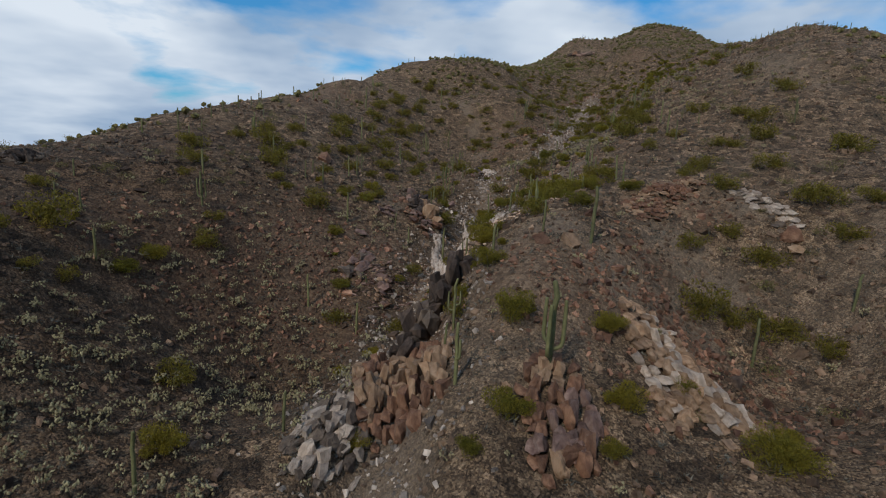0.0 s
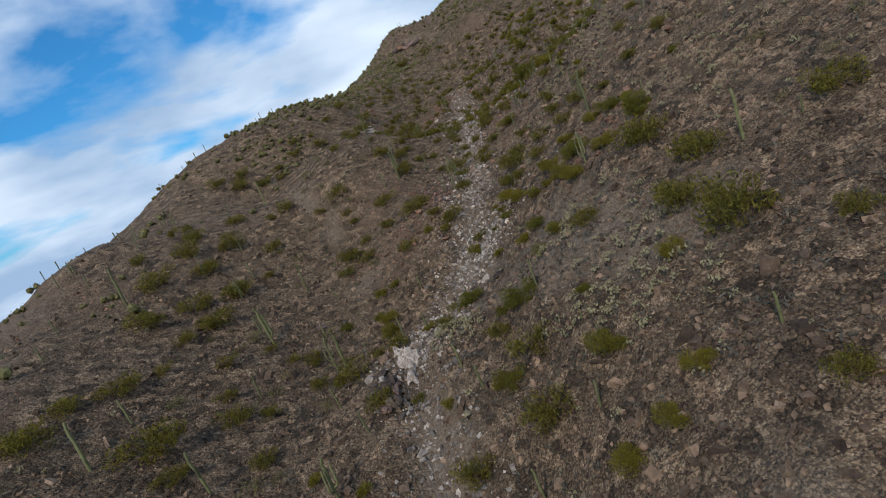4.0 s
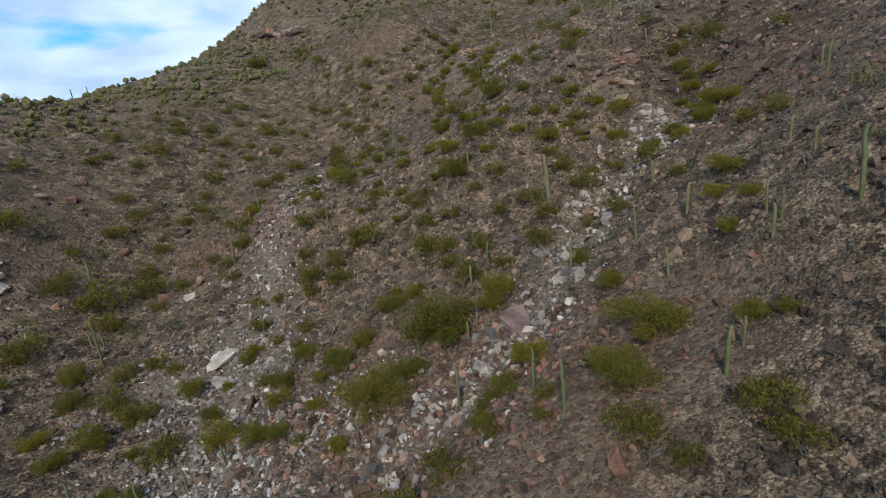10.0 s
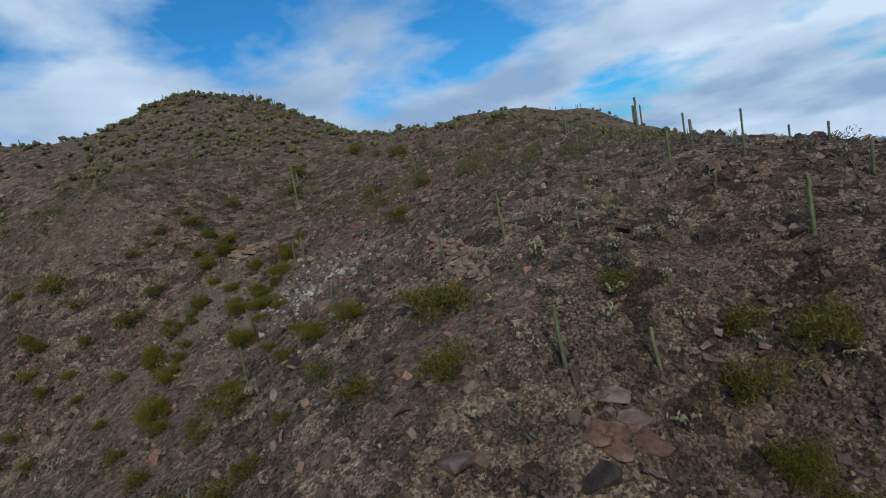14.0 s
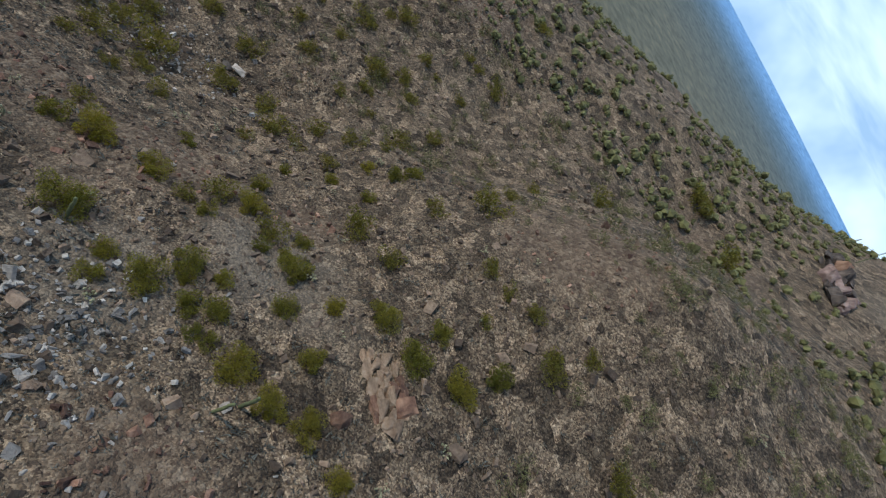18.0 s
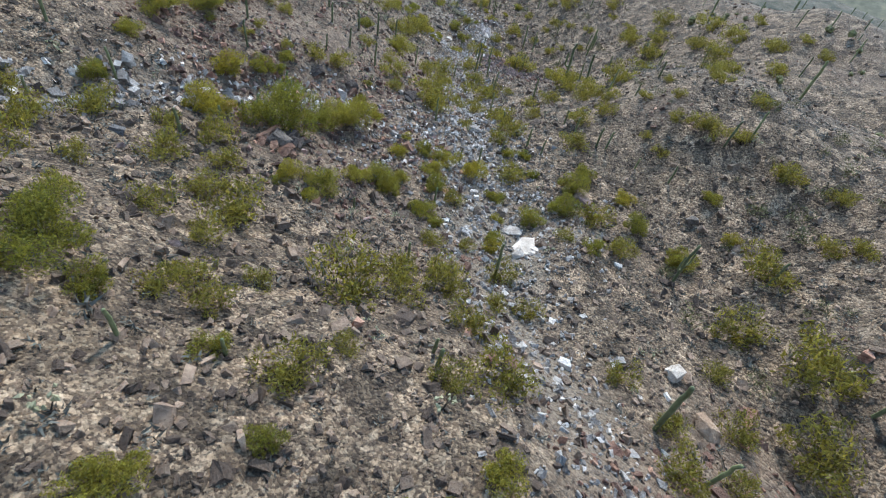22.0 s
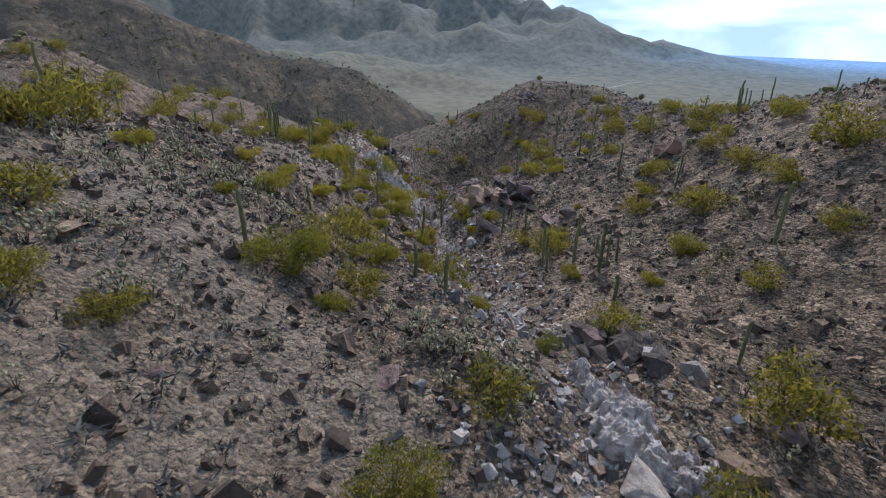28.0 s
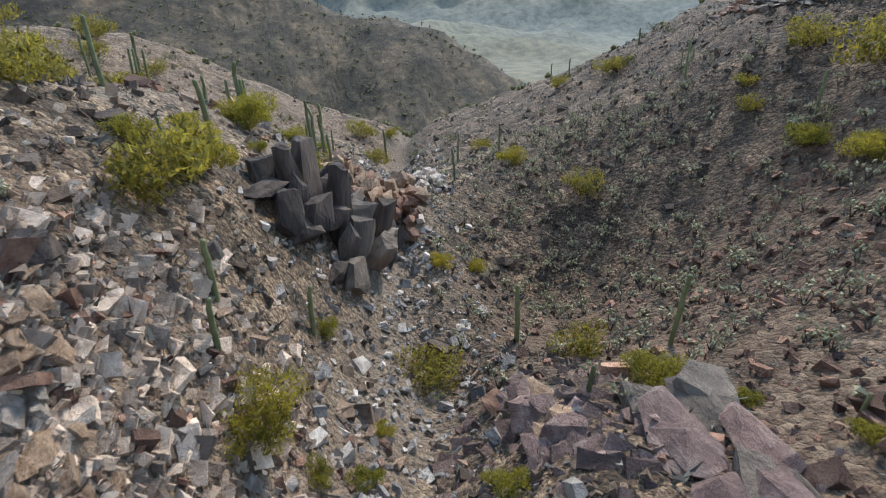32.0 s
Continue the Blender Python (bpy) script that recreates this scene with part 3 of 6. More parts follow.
ROCKS = {"grey": (block_rock("grey_block", (0.08, 0.066, 0.058), (0.15, 0.125, 0.105), (0.24, 0.205, 0.17)), "grey-brown"),
         "pale": (block_rock("pale_block", (0.24, 0.21, 0.185), (0.40, 0.36, 0.32), (0.56, 0.51, 0.46)), "pale whitish-grey"),
         "rust": (block_rock("rust_block", (0.085, 0.045, 0.034), (0.20, 0.115, 0.078), (0.33, 0.21, 0.145)), "rust-orange"),
         "dark": (block_rock("dark_block", (0.028, 0.023, 0.021), (0.072, 0.057, 0.05), (0.15, 0.118, 0.098)), "dark varnished"),
         "tan": (block_rock("tan_block", (0.16, 0.105, 0.07), (0.31, 0.22, 0.15), (0.42, 0.32, 0.235)), "tan"),
         "purple": (block_rock("purple_block", (0.10, 0.066, 0.06), (0.19, 0.132, 0.12), (0.31, 0.24, 0.215)), "purplish-brown")}
BOULDER_ME = {}


def boulder_mesh(shape, tone):
    if (shape, tone) not in BOULDER_ME:
        BOULDER_ME[shape, tone] = mesh_from("boulder", *BOULDER_V[shape], ROCKS[tone][0])
    return BOULDER_ME[shape, tone]


def boulder(x, y, width, tone, seed):
    rng = np.random.default_rng(seed)
    shape = int(rng.integers(10))
    b = tagged(new("boulder", boulder_mesh(shape, tone)), ROCKS[tone][1] + (" angular boulder" if shape < 6 else " flat rock slab") + " lying on the stony slope", "boulder", "boulders on the hillside")
    b.matrix_world = Matrix.Translation((x, y, ground_at(x, y) + width * 0.07)) @ Euler((rng.normal() * 0.25, rng.normal() * 0.25, rng.uniform(0, 6.28))).to_matrix().to_4x4() @ Matrix.Diagonal((width / 2, width / 2, width / 2, 1))
    return b


def outcrop(name, label, x, y, length, depth, height, turn, tones, size, seed, lean=15.0):
    """A crag of slabs split along one bedding, set close together in the slope; each slab is a part."""
    rng = np.random.default_rng(seed)
    o = thing(name, label, "rock outcrop")
    z = ground_at(x, y)
    o.matrix_world = Matrix.Translation((x, y, z)) @ Matrix.Rotation(radians(turn), 4, "Z")
    c, s = math.cos(radians(turn)), math.sin(radians(turn))
    nu, nv = max(2, round(length / size * 1.3)), max(2, round(depth / size * 1.5))
    for i in range(nu):
        for j in range(nv):
            u = ((i + 0.5 + rng.uniform(-0.4, 0.4)) / nu - 0.5) * length
            w = ((j + 0.5 + rng.uniform(-0.4, 0.4)) / nv - 0.5) * depth
            r2 = (2 * u / length) ** 2 + (2 * w / depth) ** 2
            if r2 > rng.uniform(0.75, 1.5):
                continue
            gx, gy = x + u * c - w * s, y + u * s + w * c
            top = height * math.sqrt(max(0.08, 1 - 0.8 * r2)) * rng.uniform(0.62, 1.05)
            k = 0.5 + 0.75 * float(vnoise(np.array([u / (2.2 * size) + seed]), np.array([w / (1.6 * size)]), seed)[0]) + rng.uniform(-0.12, 0.12)
            tone = tones[int(np.clip(k, 0, 0.999) * len(tones))]
            p = part("slab", boulder_mesh(int(rng.integers(10)), tone), o)
            g = size * rng.uniform(0.65, 1.25)
            p.matrix_local = Matrix.Translation((u, w, ground_at(gx, gy) - z + top * 0.35 - g * 0.1)) @ Euler((radians(lean) + rng.normal() * 0.1, rng.normal() * 0.1, rng.normal() * 0.25)).to_matrix().to_4x4() @ Matrix.Diagonal((g * 0.72, g * 0.5, top * 0.55 + g * 0.22, 1))
    return o


# the plan of the single boulders: x, y, width in metres, and tone
rock_a = [(2.0, 117.0, 2.3, 'dark'), (133.7, 208.3, 2.3, 'dark'), (129.4, 209.0, 2.0, 'dark'), (121.0, 210.8, 2.2, 'dark'), (119.9, 209.7, 1.1, 'dark'), (122.2, 212.1, 1.5, 'dark'), (120.1, 211.6, 1.2, 'dark'), (123.0, 209.6, 0.8, 'grey'), (144.6, 223.7, 2.3, 'grey'), (144.5, 225.3, 1.4, 'rust'), (114.3, 239.3, 2.1, 'purple'), (106.5, 248.6, 1.8, 'grey'), (128.7, 242.8, 2.3, 'pale'), (114.9, 218.8, 1.3, 'pale'), (115.1, 218.9, 1.1, 'pale'), (127.4, 213.9, 1.3, 'rust'), (113.6, 223.5, 1.6, 'grey'), (102.8, 210.0, 1.2, 'tan'), (111.2, 220.9, 1.2, 'tan'), (58.1, 52.1, 2.3, 'rust'), (39.0, 37.8, 1.8, 'dark'), (57.5, 50.1, 2.2, 'tan'), (-19.7, 51.8, 1.0, 'rust'), (187.8, 234.6, 2.3, 'purple')]
rock_b = [(186.9, 239.5, 2.3, 'purple'), (182.4, 244.9, 0.8, 'pale'), (181.0, 238.0, 1.0, 'pale'), (187.2, 229.0, 2.3, 'tan'), (197.2, 219.2, 2.1, 'dark'), (187.1, 231.0, 1.6, 'rust'), (192.7, 226.5, 1.6, 'grey'), (197.6, 217.8, 1.5, 'dark'), (190.0, 233.0, 2.0, 'dark'), (186.0, 223.9, 1.4, 'grey'), (215.5, 297.1, 2.3, 'rust'), (215.7, 292.0, 1.9, 'rust'), (217.0, 295.8, 1.5, 'tan'), (214.1, 284.2, 1.0, 'pale'), (225.4, 282.7, 2.3, 'rust'), (221.7, 278.6, 2.2, 'rust'), (106.7, 274.6, 2.3, 'purple'), (117.9, 292.0, 2.3, 'rust'), (114.2, 291.2, 2.3, 'purple'), (165.6, 295.7, 2.3, 'pale'), (128.3, 260.3, 2.0, 'pale'), (120.5, 298.2, 2.3, 'rust'), (100.1, 276.4, 2.3, 'dark'), (164.9, 294.0, 1.7, 'grey')]
rock_c = [(189.7, 258.0, 1.1, 'pale'), (190.6, 263.3, 1.2, 'pale'), (190.6, 283.5, 0.6, 'pale'), (178.5, 260.2, 1.0, 'pale'), (123.8, 308.8, 2.1, 'grey'), (126.2, 239.2, 2.2, 'pale'), (124.5, 236.2, 1.1, 'pale'), (121.5, 209.6, 1.2, 'pale'), (119.9, 211.9, 1.4, 'grey'), (130.7, 264.6, 2.3, 'tan'), (123.2, 282.8, 1.8, 'rust'), (184.8, 228.3, 2.3, 'tan'), (165.3, 219.2, 2.3, 'rust'), (78.9, 187.5, 2.3, 'rust'), (76.1, 187.4, 2.1, 'rust'), (94.1, 142.9, 1.5, 'rust'), (108.1, 139.4, 1.8, 'rust'), (102.6, 139.5, 1.4, 'rust'), (73.4, 173.9, 2.2, 'rust'), (84.0, 145.1, 1.1, 'grey'), (83.9, 185.2, 1.2, 'rust'), (81.1, 189.7, 1.0, 'tan'), (81.1, 191.0, 1.1, 'purple'), (83.1, 189.8, 1.1, 'rust')]
rock_d = [(80.1, 190.2, 0.8, 'tan'), (81.1, 186.9, 1.0, 'purple'), (77.7, 187.5, 1.0, 'purple'), (78.5, 191.0, 0.9, 'purple'), (84.3, 188.0, 0.9, 'grey'), (83.0, 194.4, 0.8, 'purple'), (84.3, 182.1, 1.6, 'tan'), (75.0, 168.4, 1.3, 'pale'), (68.1, 154.0, 2.3, 'pale'), (44.0, 178.0, 2.3, 'purple'), (26.8, 169.0, 2.3, 'dark'), (37.6, 159.2, 2.0, 'dark'), (2.0, 116.6, 2.3, 'dark'), (68.1, 149.3, 2.3, 'dark'), (65.0, 152.4, 2.2, 'dark'), (51.4, 151.5, 2.3, 'pale'), (47.9, 145.2, 1.6, 'pale'), (46.8, 153.1, 2.2, 'tan'), (44.2, 144.0, 2.3, 'dark'), (44.4, 146.6, 2.2, 'dark'), (41.8, 132.2, 1.4, 'pale'), (59.6, 142.7, 1.5, 'purple'), (68.5, 140.7, 0.8, 'purple'), (72.7, 136.0, 0.4, 'pale')]
rock_e = [(70.4, 145.3, 0.5, 'rust'), (41.9, 152.8, 2.3, 'purple'), (42.8, 147.9, 1.8, 'pale'), (14.6, 101.7, 1.2, 'purple'), (6.4, 78.5, 2.3, 'purple'), (6.5, 84.4, 2.3, 'purple'), (11.4, 95.9, 1.4, 'grey'), (33.9, 74.2, 2.3, 'dark'), (32.0, 73.8, 2.1, 'rust'), (25.6, 102.4, 0.9, 'pale'), (24.2, 102.6, 0.9, 'grey'), (16.8, 107.0, 0.8, 'grey'), (24.3, 74.3, 2.3, 'rust'), (5.4, 74.3, 2.2, 'purple'), (7.2, 77.3, 2.3, 'purple'), (7.1, 78.6, 1.9, 'purple'), (3.5, 72.5, 1.5, 'purple'), (8.8, 70.2, 2.3, 'purple'), (8.8, 72.2, 1.9, 'purple'), (8.7, 73.6, 1.5, 'purple'), (8.8, 67.3, 1.7, 'rust'), (3.5, 69.0, 1.3, 'pale'), (15.3, 71.9, 1.2, 'pale'), (4.9, 57.6, 1.2, 'pale')]
rock_f = [(6.8, 59.0, 1.0, 'pale'), (23.4, 67.8, 1.6, 'dark')]
rock_g = [(58.6, 52.1, 3.4, 'rust'), (0.7, 116.1, 4.2, 'rust'), (127.5, 242.3, 3.4, 'pale'), (148.7, 214.5, 3.8, 'purple'), (26.8, 108.4, 3.6, 'purple'), (29.5, 108.1, 1.8, 'pale'), (21.5, 114.8, 2.6, 'purple'), (19.0, 115.7, 2.6, 'grey'), (115.2, 219.1, 2.0, 'pale'), (113.6, 238.2, 2.4, 'tan')]
ROCK_PLAN = rock_a + rock_b + rock_c + rock_d + rock_e + rock_f + rock_g
for i, (rx, ry, rw, tone) in enumerate(ROCK_PLAN):
    boulder(rx, ry, rw, tone, 100 + i)


outcrop('rock_outcrop', 'tan broken rock on top of the rib', 25.0, 70.4, 10.4, 4.5, 0.8, 111, ['tan', 'tan', 'pale'], 0.75, 202, 15)
outcrop('rock_outcrop', 'red-brown and purplish split bedrock above the wash', 18.0, 94.3, 6.7, 5, 1.2, 95, ['purple', 'purple', 'rust', 'purple'], 1.7, 203, 25)
outcrop('rock_outcrop', 'tan split crag face beside the wash', 20.9, 98.4, 9.0, 3.5, 4.4, 97, ['tan', 'tan', 'tan', 'rust'], 2.3, 204, 8)
outcrop('rock_outcrop', 'dark red-brown split crag beside the wash', 19.4, 105.2, 8.0, 4.0, 4.6, 97, ['purple', 'rust', 'dark', 'purple'], 2.4, 227, 8)
outcrop('rock_outcrop', 'purplish rock ledge above the wash', 5.4, 75.4, 7.5, 3.2, 1.8, 70, ['purple', 'purple', 'grey'], 2.4, 205, 25)
outcrop('rock_outcrop', 'low purplish rock ledge beside the wash', 8.6, 70.2, 6.5, 2.0, 1.1, 75, ['purple', 'tan', 'purple'], 1.4, 228, 20)
outcrop('rock_outcrop', 'purplish tilted rock slabs on the bank', 11.7, 94.7, 4.4, 3, 0.7, 89, ['purple', 'purple', 'grey'], 1.5, 206, 25)
outcrop('dark_cliff', 'dark overhanging cliff at the bend of the wash', 12.2, 52.3, 15, 4.5, 7.5, 51, ['dark', 'dark', 'dark', 'grey'], 1.9, 207, 0)
outcrop('rock_outcrop', 'rusty rock steps along the ridge crest', -37.9, 41.0, 22.3, 3, 1.3, 71, ['rust', 'grey', 'dark'], 1.3, 208, 10)
outcrop('rock_outcrop', 'dark undercut rock band on the slope', 33.2, 74.1, 5.0, 2, 1, -130, ['dark', 'rust', 'dark'], 1.2, 209, 10)
outcrop('rock_outcrop', 'orange-brown crag of upright split slabs', 7.2, 41.0, 14.0, 8.5, 3.4, -98, ['rust', 'tan', 'rust', 'tan'], 1.4, 210, 5)
outcrop('rock_outcrop', 'orange-brown crag of upright split slabs', 16.0, 29.0, 10.0, 5.0, 2.6, -107, ['rust', 'tan', 'rust', 'purple'], 1.2, 211, 5)
outcrop('rock_outcrop', 'pink and white weathered cliff face', 29.6, 34.5, 15.0, 7.5, 2.2, -94, ['tan', 'pale', 'tan', 'pale'], 1.3, 212, 15)
outcrop('rock_outcrop', 'tan rock fin beside the pale cliff', 25.5, 29.7, 5.0, 2, 1.4, -100, ['tan', 'rust', 'tan'], 1, 213, 10)
outcrop('rock_outcrop', 'pale cliff of broken rock beside the gully', 0.8, 35.6, 9.0, 5.5, 1.6, -113, ['pale', 'grey', 'pale'], 1.2, 214, 15)
# shade put into the colour: dark slabs for the tan-red crag's shaded side
outcrop('rock_outcrop', 'crag side beside the gully, its shade coloured in as dark slabs', 18.3, 101.5, 13.0, 3, 3.2, -95, ['dark', 'purple', 'dark'], 1.6, 215, 5)
outcrop('rock_outcrop', 'rusty pink broken rock on the spur', 48.0, 64.0, 17.1, 6, 0.8, 23, ['rust', 'tan', 'rust'], 1.2, 216, 20)
outcrop('rock_outcrop', 'pale broken rock band on the slope', 59.6, 57.6, 11.4, 4, 1, -86, ['pale', 'grey', 'pale'], 1.3, 217, 20)
outcrop('rock_outcrop', 'dark cliff edge on the ridge crest', -38.2, 78.2, 6, 4, 2.2, 60, ['dark', 'dark', 'grey'], 1.2, 218, 0)
outcrop('rock_outcrop', 'tan weathered rocks on the slope', 204.5, 250.0, 14.2, 3, 0.4, -123, ['tan', 'tan', 'rust'], 0.8, 221, 20)
outcrop('rock_outcrop', 'reddish rock ledges on the spur', 192.6, 232.5, 3.4, 3, 0.8, -86, ['purple', 'rust', 'grey'], 1.3, 222, 25)
outcrop('rock_outcrop', 'dark and purplish rock ledges in the gully bank', 43.3, 142.2, 8.2, 4, 1.5, 77, ['dark', 'purple', 'grey'], 1.4, 223, 20)
outcrop('rock_outcrop', 'orange weathered rocks on the slope', 214.0, 296.0, 6.8, 3, 1.2, -5, ['rust', 'tan'], 1.2, 225, 15)
outcrop('rock_outcrop', 'rust-brown cliff knob on the skyline', 202.1, 394.9, 24.0, 5, 5, -56, ['rust', 'dark', 'purple'], 2.6, 226, 0)
outcrop('rock_outcrop', 'white broken bedrock in the side gully', 184.6, 221.4, 9.0, 3.2, 0.8, -100, ['pale', 'pale', 'tan'], 1.0, 229, 15)
outcrop('rock_outcrop', 'rusty tan rock beside the side gully', 166.2, 218.6, 4.5, 2.6, 1.0, 20, ['rust', 'tan', 'pale'], 1.1, 230, 15)
outcrop('rock_outcrop', 'dark and rust-orange rock above the wash', 144.5, 223.2, 5.0, 3.0, 1.8, 40, ['dark', 'rust', 'purple'], 1.6, 231, 15)
outcrop('rock_outcrop', 'large pale purplish slab on the slope', 104.3, 271.9, 7.5, 5.0, 1.0, 15, ['pale', 'purple', 'pale'], 2.6, 232, 25)


def bedrock(label, line, width, height, seed):
    """Bare bedrock standing out of the slope along a line: a broken, ridged back that dips under the ground at its rim."""
    p = np.array(line, float)
    run = np.r_[0, np.cumsum(np.linalg.norm(np.diff(p, axis=0), axis=1))]
    n, k = int(run[-1] / 0.12) + 2, int(width / 0.12) + 2
    q = np.linspace(0, run[-1], n)
    cx, cy = np.interp(q, run, p[:, 0]), np.interp(q, run, p[:, 1])
    for _ in range(16):
        cx[1:-1], cy[1:-1] = (cx[:-2] + cx[2:]) / 2, (cy[:-2] + cy[2:]) / 2
    tx, ty = np.gradient(cx), np.gradient(cy)
    ln = np.hypot(tx, ty); tx, ty = tx / ln, ty / ln
    w = np.linspace(-1, 1, k)
    half = width / 2 * (0.75 + 0.5 * vnoise(q / 1.7, q * 0 + 3.0, seed)) * np.minimum(1, 0.35 + 1.3 * np.minimum(q, run[-1] - q) / width)
    gx, gy = cx[:, None] - ty[:, None] * half[:, None] * w, cy[:, None] + tx[:, None] * half[:, None] * w
    x, y = gx.ravel(), gy.ravel()
    rough = fbm(x, y, 1.5, 4, seed + 1) * 0.6 + np.abs(fbm(x, y, 0.6, 3, seed + 2)) * 0.55
    step = lattice(np.floor((x * 0.8 + y * 0.4) / 0.45 + rough).astype(np.int64), np.floor((y * 0.8 - x * 0.4) / 0.6 + rough).astype(np.int64), seed + 3) - 0.5
    rise = np.tile((1 - np.abs(w) ** 2.2), n) * height
    z = ground(x, y) - 0.22 + rise + np.where(rise > 0.04, (rough + step * 0.9) * min(1.0, height), 0)
    i = (np.arange(n - 1)[:, None] * k + np.arange(k - 1)).ravel()
    f = np.c_[i, i + k, i + k + 1, i + 1]
    return tagged(new("bedrock", mesh_from("bedrock", np.c_[x, y, z], f, BEDROCK)), label, "bedrock")


bedrock("white and pale pink rock rib above the dry wash", [(26.6, 70.5), (26.3, 73.5), (25.7, 76.6), (24.4, 78.4), (22.6, 79.2), (20.6, 79.6), (19.2, 82.6)], 6.2, 1.6, 401)
bedrock("smooth white bedrock in the bed of the wash", [(46.8, 142.5), (48.0, 145.5), (49.3, 148.5), (49.6, 150.8), (49.0, 153.6)], 3.8, 0.75, 402)
bedrock("pale bluish-white bedrock in the wash bed", [(19.6, 83.5), (20.2, 87.0), (21.0, 90.0), (21.9, 93.0)], 2.4, 0.6, 403)
bedrock("pale bluish-white bedrock in the wash bed", [(28.6, 98.8), (29.6, 102.0), (30.4, 105.0), (31.0, 108.2)], 2.4, 0.6, 404)

# the middle of the valley, for scattering
PATH_XY = 1.6 * np.array([(0, 20), (22, 45), (40, 75), (60, 100), (85, 125), (110, 145), (130, 165), (125, 185), (95, 165), (70, 130), (40, 95), (15, 55), (0, 30)], float)


def near_points(rng, n, width):
    """Random places round the middle of the valley."""
    k = rng.integers(0, len(PATH_XY) - 1, n)
    s = rng.random(n)[:, None]
    p = PATH_XY[k] * (1 - s) + PATH_XY[k + 1] * s + rng.normal(size=(n, 2)) * width
    return p[:, 0], p[:, 1]


x, y = near_points(RNG, 90000, 42)
dens = fbm(x, y, 18, 3, 81) + RNG.uniform(-0.9, 0.9, len(x))
x, y = x[dens > -0.5], y[dens > -0.5]
size = np.clip(RNG.lognormal(-1.0, 0.5, len(x)), 0.2, 1.8)
_p, _r, _q, _h, _d = zones(x, y, np.zeros(len(x)))
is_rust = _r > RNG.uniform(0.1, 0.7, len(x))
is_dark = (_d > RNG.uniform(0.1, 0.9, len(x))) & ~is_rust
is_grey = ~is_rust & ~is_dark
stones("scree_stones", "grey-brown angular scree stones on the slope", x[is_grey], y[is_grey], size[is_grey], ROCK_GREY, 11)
stones("darkened_scree", "darker grey-brown scree stones on the darkened slopes", x[is_dark], y[is_dark], size[is_dark], ROCK_DARKER, 15)
stones("rusty_stones", "rust-coloured broken stones on the slope", x[is_rust], y[is_rust], size[is_rust], ROCK_RUST, 12)


def along(line, rng, n, width):
    p = np.array([q[:2] for q in line], float)
    k = rng.integers(0, len(p) - 1, n)
    s = rng.random(n)[:, None]
    q = p[k] * (1 - s) + p[k + 1] * s + rng.normal(size=(n, 2)) * width
    return q[:, 0], q[:, 1]


x, y = along(wash[2:-2], RNG, 13000, 3.4)
stones("wash_stones", "pale grey stones filling the dry wash", x, y, np.clip(RNG.lognormal(-1.15, 0.5, len(x)), 0.16, 1.0), ROCK_PALE, 13)
x, y = along(side_gully[:4], RNG, 1300, 2.2)
stones("gully_stones", "pale stones in the side gully", x, y, np.clip(RNG.lognormal(-0.85, 0.5, len(x)), 0.25, 1.6), ROCK_PALE, 14)


_g = np.random.default_rng(300)
stones('slab_rubble', 'pinkish-tan tilted slab rubble on the bank', *(_g.normal(size=(2, 1700)) * 3.5 + [[22.6], [69.5]]), np.clip(_g.lognormal(-1.0, 0.45, 1700), 0.18, 1.0), ROCK_TAN, 320, bed=(38, 8, 150))
_g = np.random.default_rng(301)
stones('slab_rubble', 'pinkish-tan tilted slab rubble on the bank', *(_g.normal(size=(2, 1000)) * 3 + [[23.9], [73.3]]), np.clip(_g.lognormal(-1.0, 0.45, 1000), 0.18, 1.0), ROCK_TAN, 321, bed=(38, 8, 150))
_g = np.random.default_rng(302)
stones('red_slab_rubble', 'reddish-brown slab rubble', *(_g.normal(size=(2, 420)) * 4 + [[81.4], [190.2]]), np.clip(_g.lognormal(-0.7, 0.45, 420), 0.2, 1.3), ROCK_PURPLE, 322, bed=(38, 8, 150))
_g = np.random.default_rng(303)
stones('purple_slab_rubble', 'purplish slab rubble beside the wash', *(_g.normal(size=(2, 300)) * 3.5 + [[8.7], [72.1]]), np.clip(_g.lognormal(-0.75, 0.45, 300), 0.2, 1.3), ROCK_PURPLE, 323, bed=(38, 8, 150))
_g = np.random.default_rng(304)
stones('pale_rubble', 'pale broken rubble on the bank', *(_g.normal(size=(2, 500)) * 4 + [[35.9], [92.0]]), np.clip(_g.lognormal(-0.95, 0.45, 500), 0.2, 1.3), ROCK_PALE, 324)
_g = np.random.default_rng(305)
stones('dark_rubble', 'dark varnished rubble on the slope', *(_g.normal(size=(2, 500)) * 9 + [[136.5], [217.7]]), np.clip(_g.lognormal(-0.95, 0.45, 500), 0.2, 1.3), ROCK_PURPLE, 325)
_g = np.random.default_rng(306)
stones('dark_rubble', 'dark varnished rubble on the slope', *(_g.normal(size=(2, 900)) * 14 + [[201.9], [220.3]]), np.clip(_g.lognormal(-0.75, 0.45, 900), 0.2, 1.3), ROCK_PURPLE, 326)
_g = np.random.default_rng(307)
stones('rust_rubble', 'rust-pink rubble on the bank', *(_g.normal(size=(2, 900)) * 6 + [[33.1], [38.2]]), np.clip(_g.lognormal(-0.85, 0.45, 900), 0.2, 1.3), ROCK_RUST, 327)
_g = np.random.default_rng(308)
stones('wash_cobbles', 'pale stones spread over the wash bed', *(_g.normal(size=(2, 450)) * 5 + [[124.2], [220.3]]), np.clip(_g.lognormal(-1.1, 0.45, 450), 0.16, 0.9), ROCK_PALE, 328)
_g = np.random.default_rng(309)
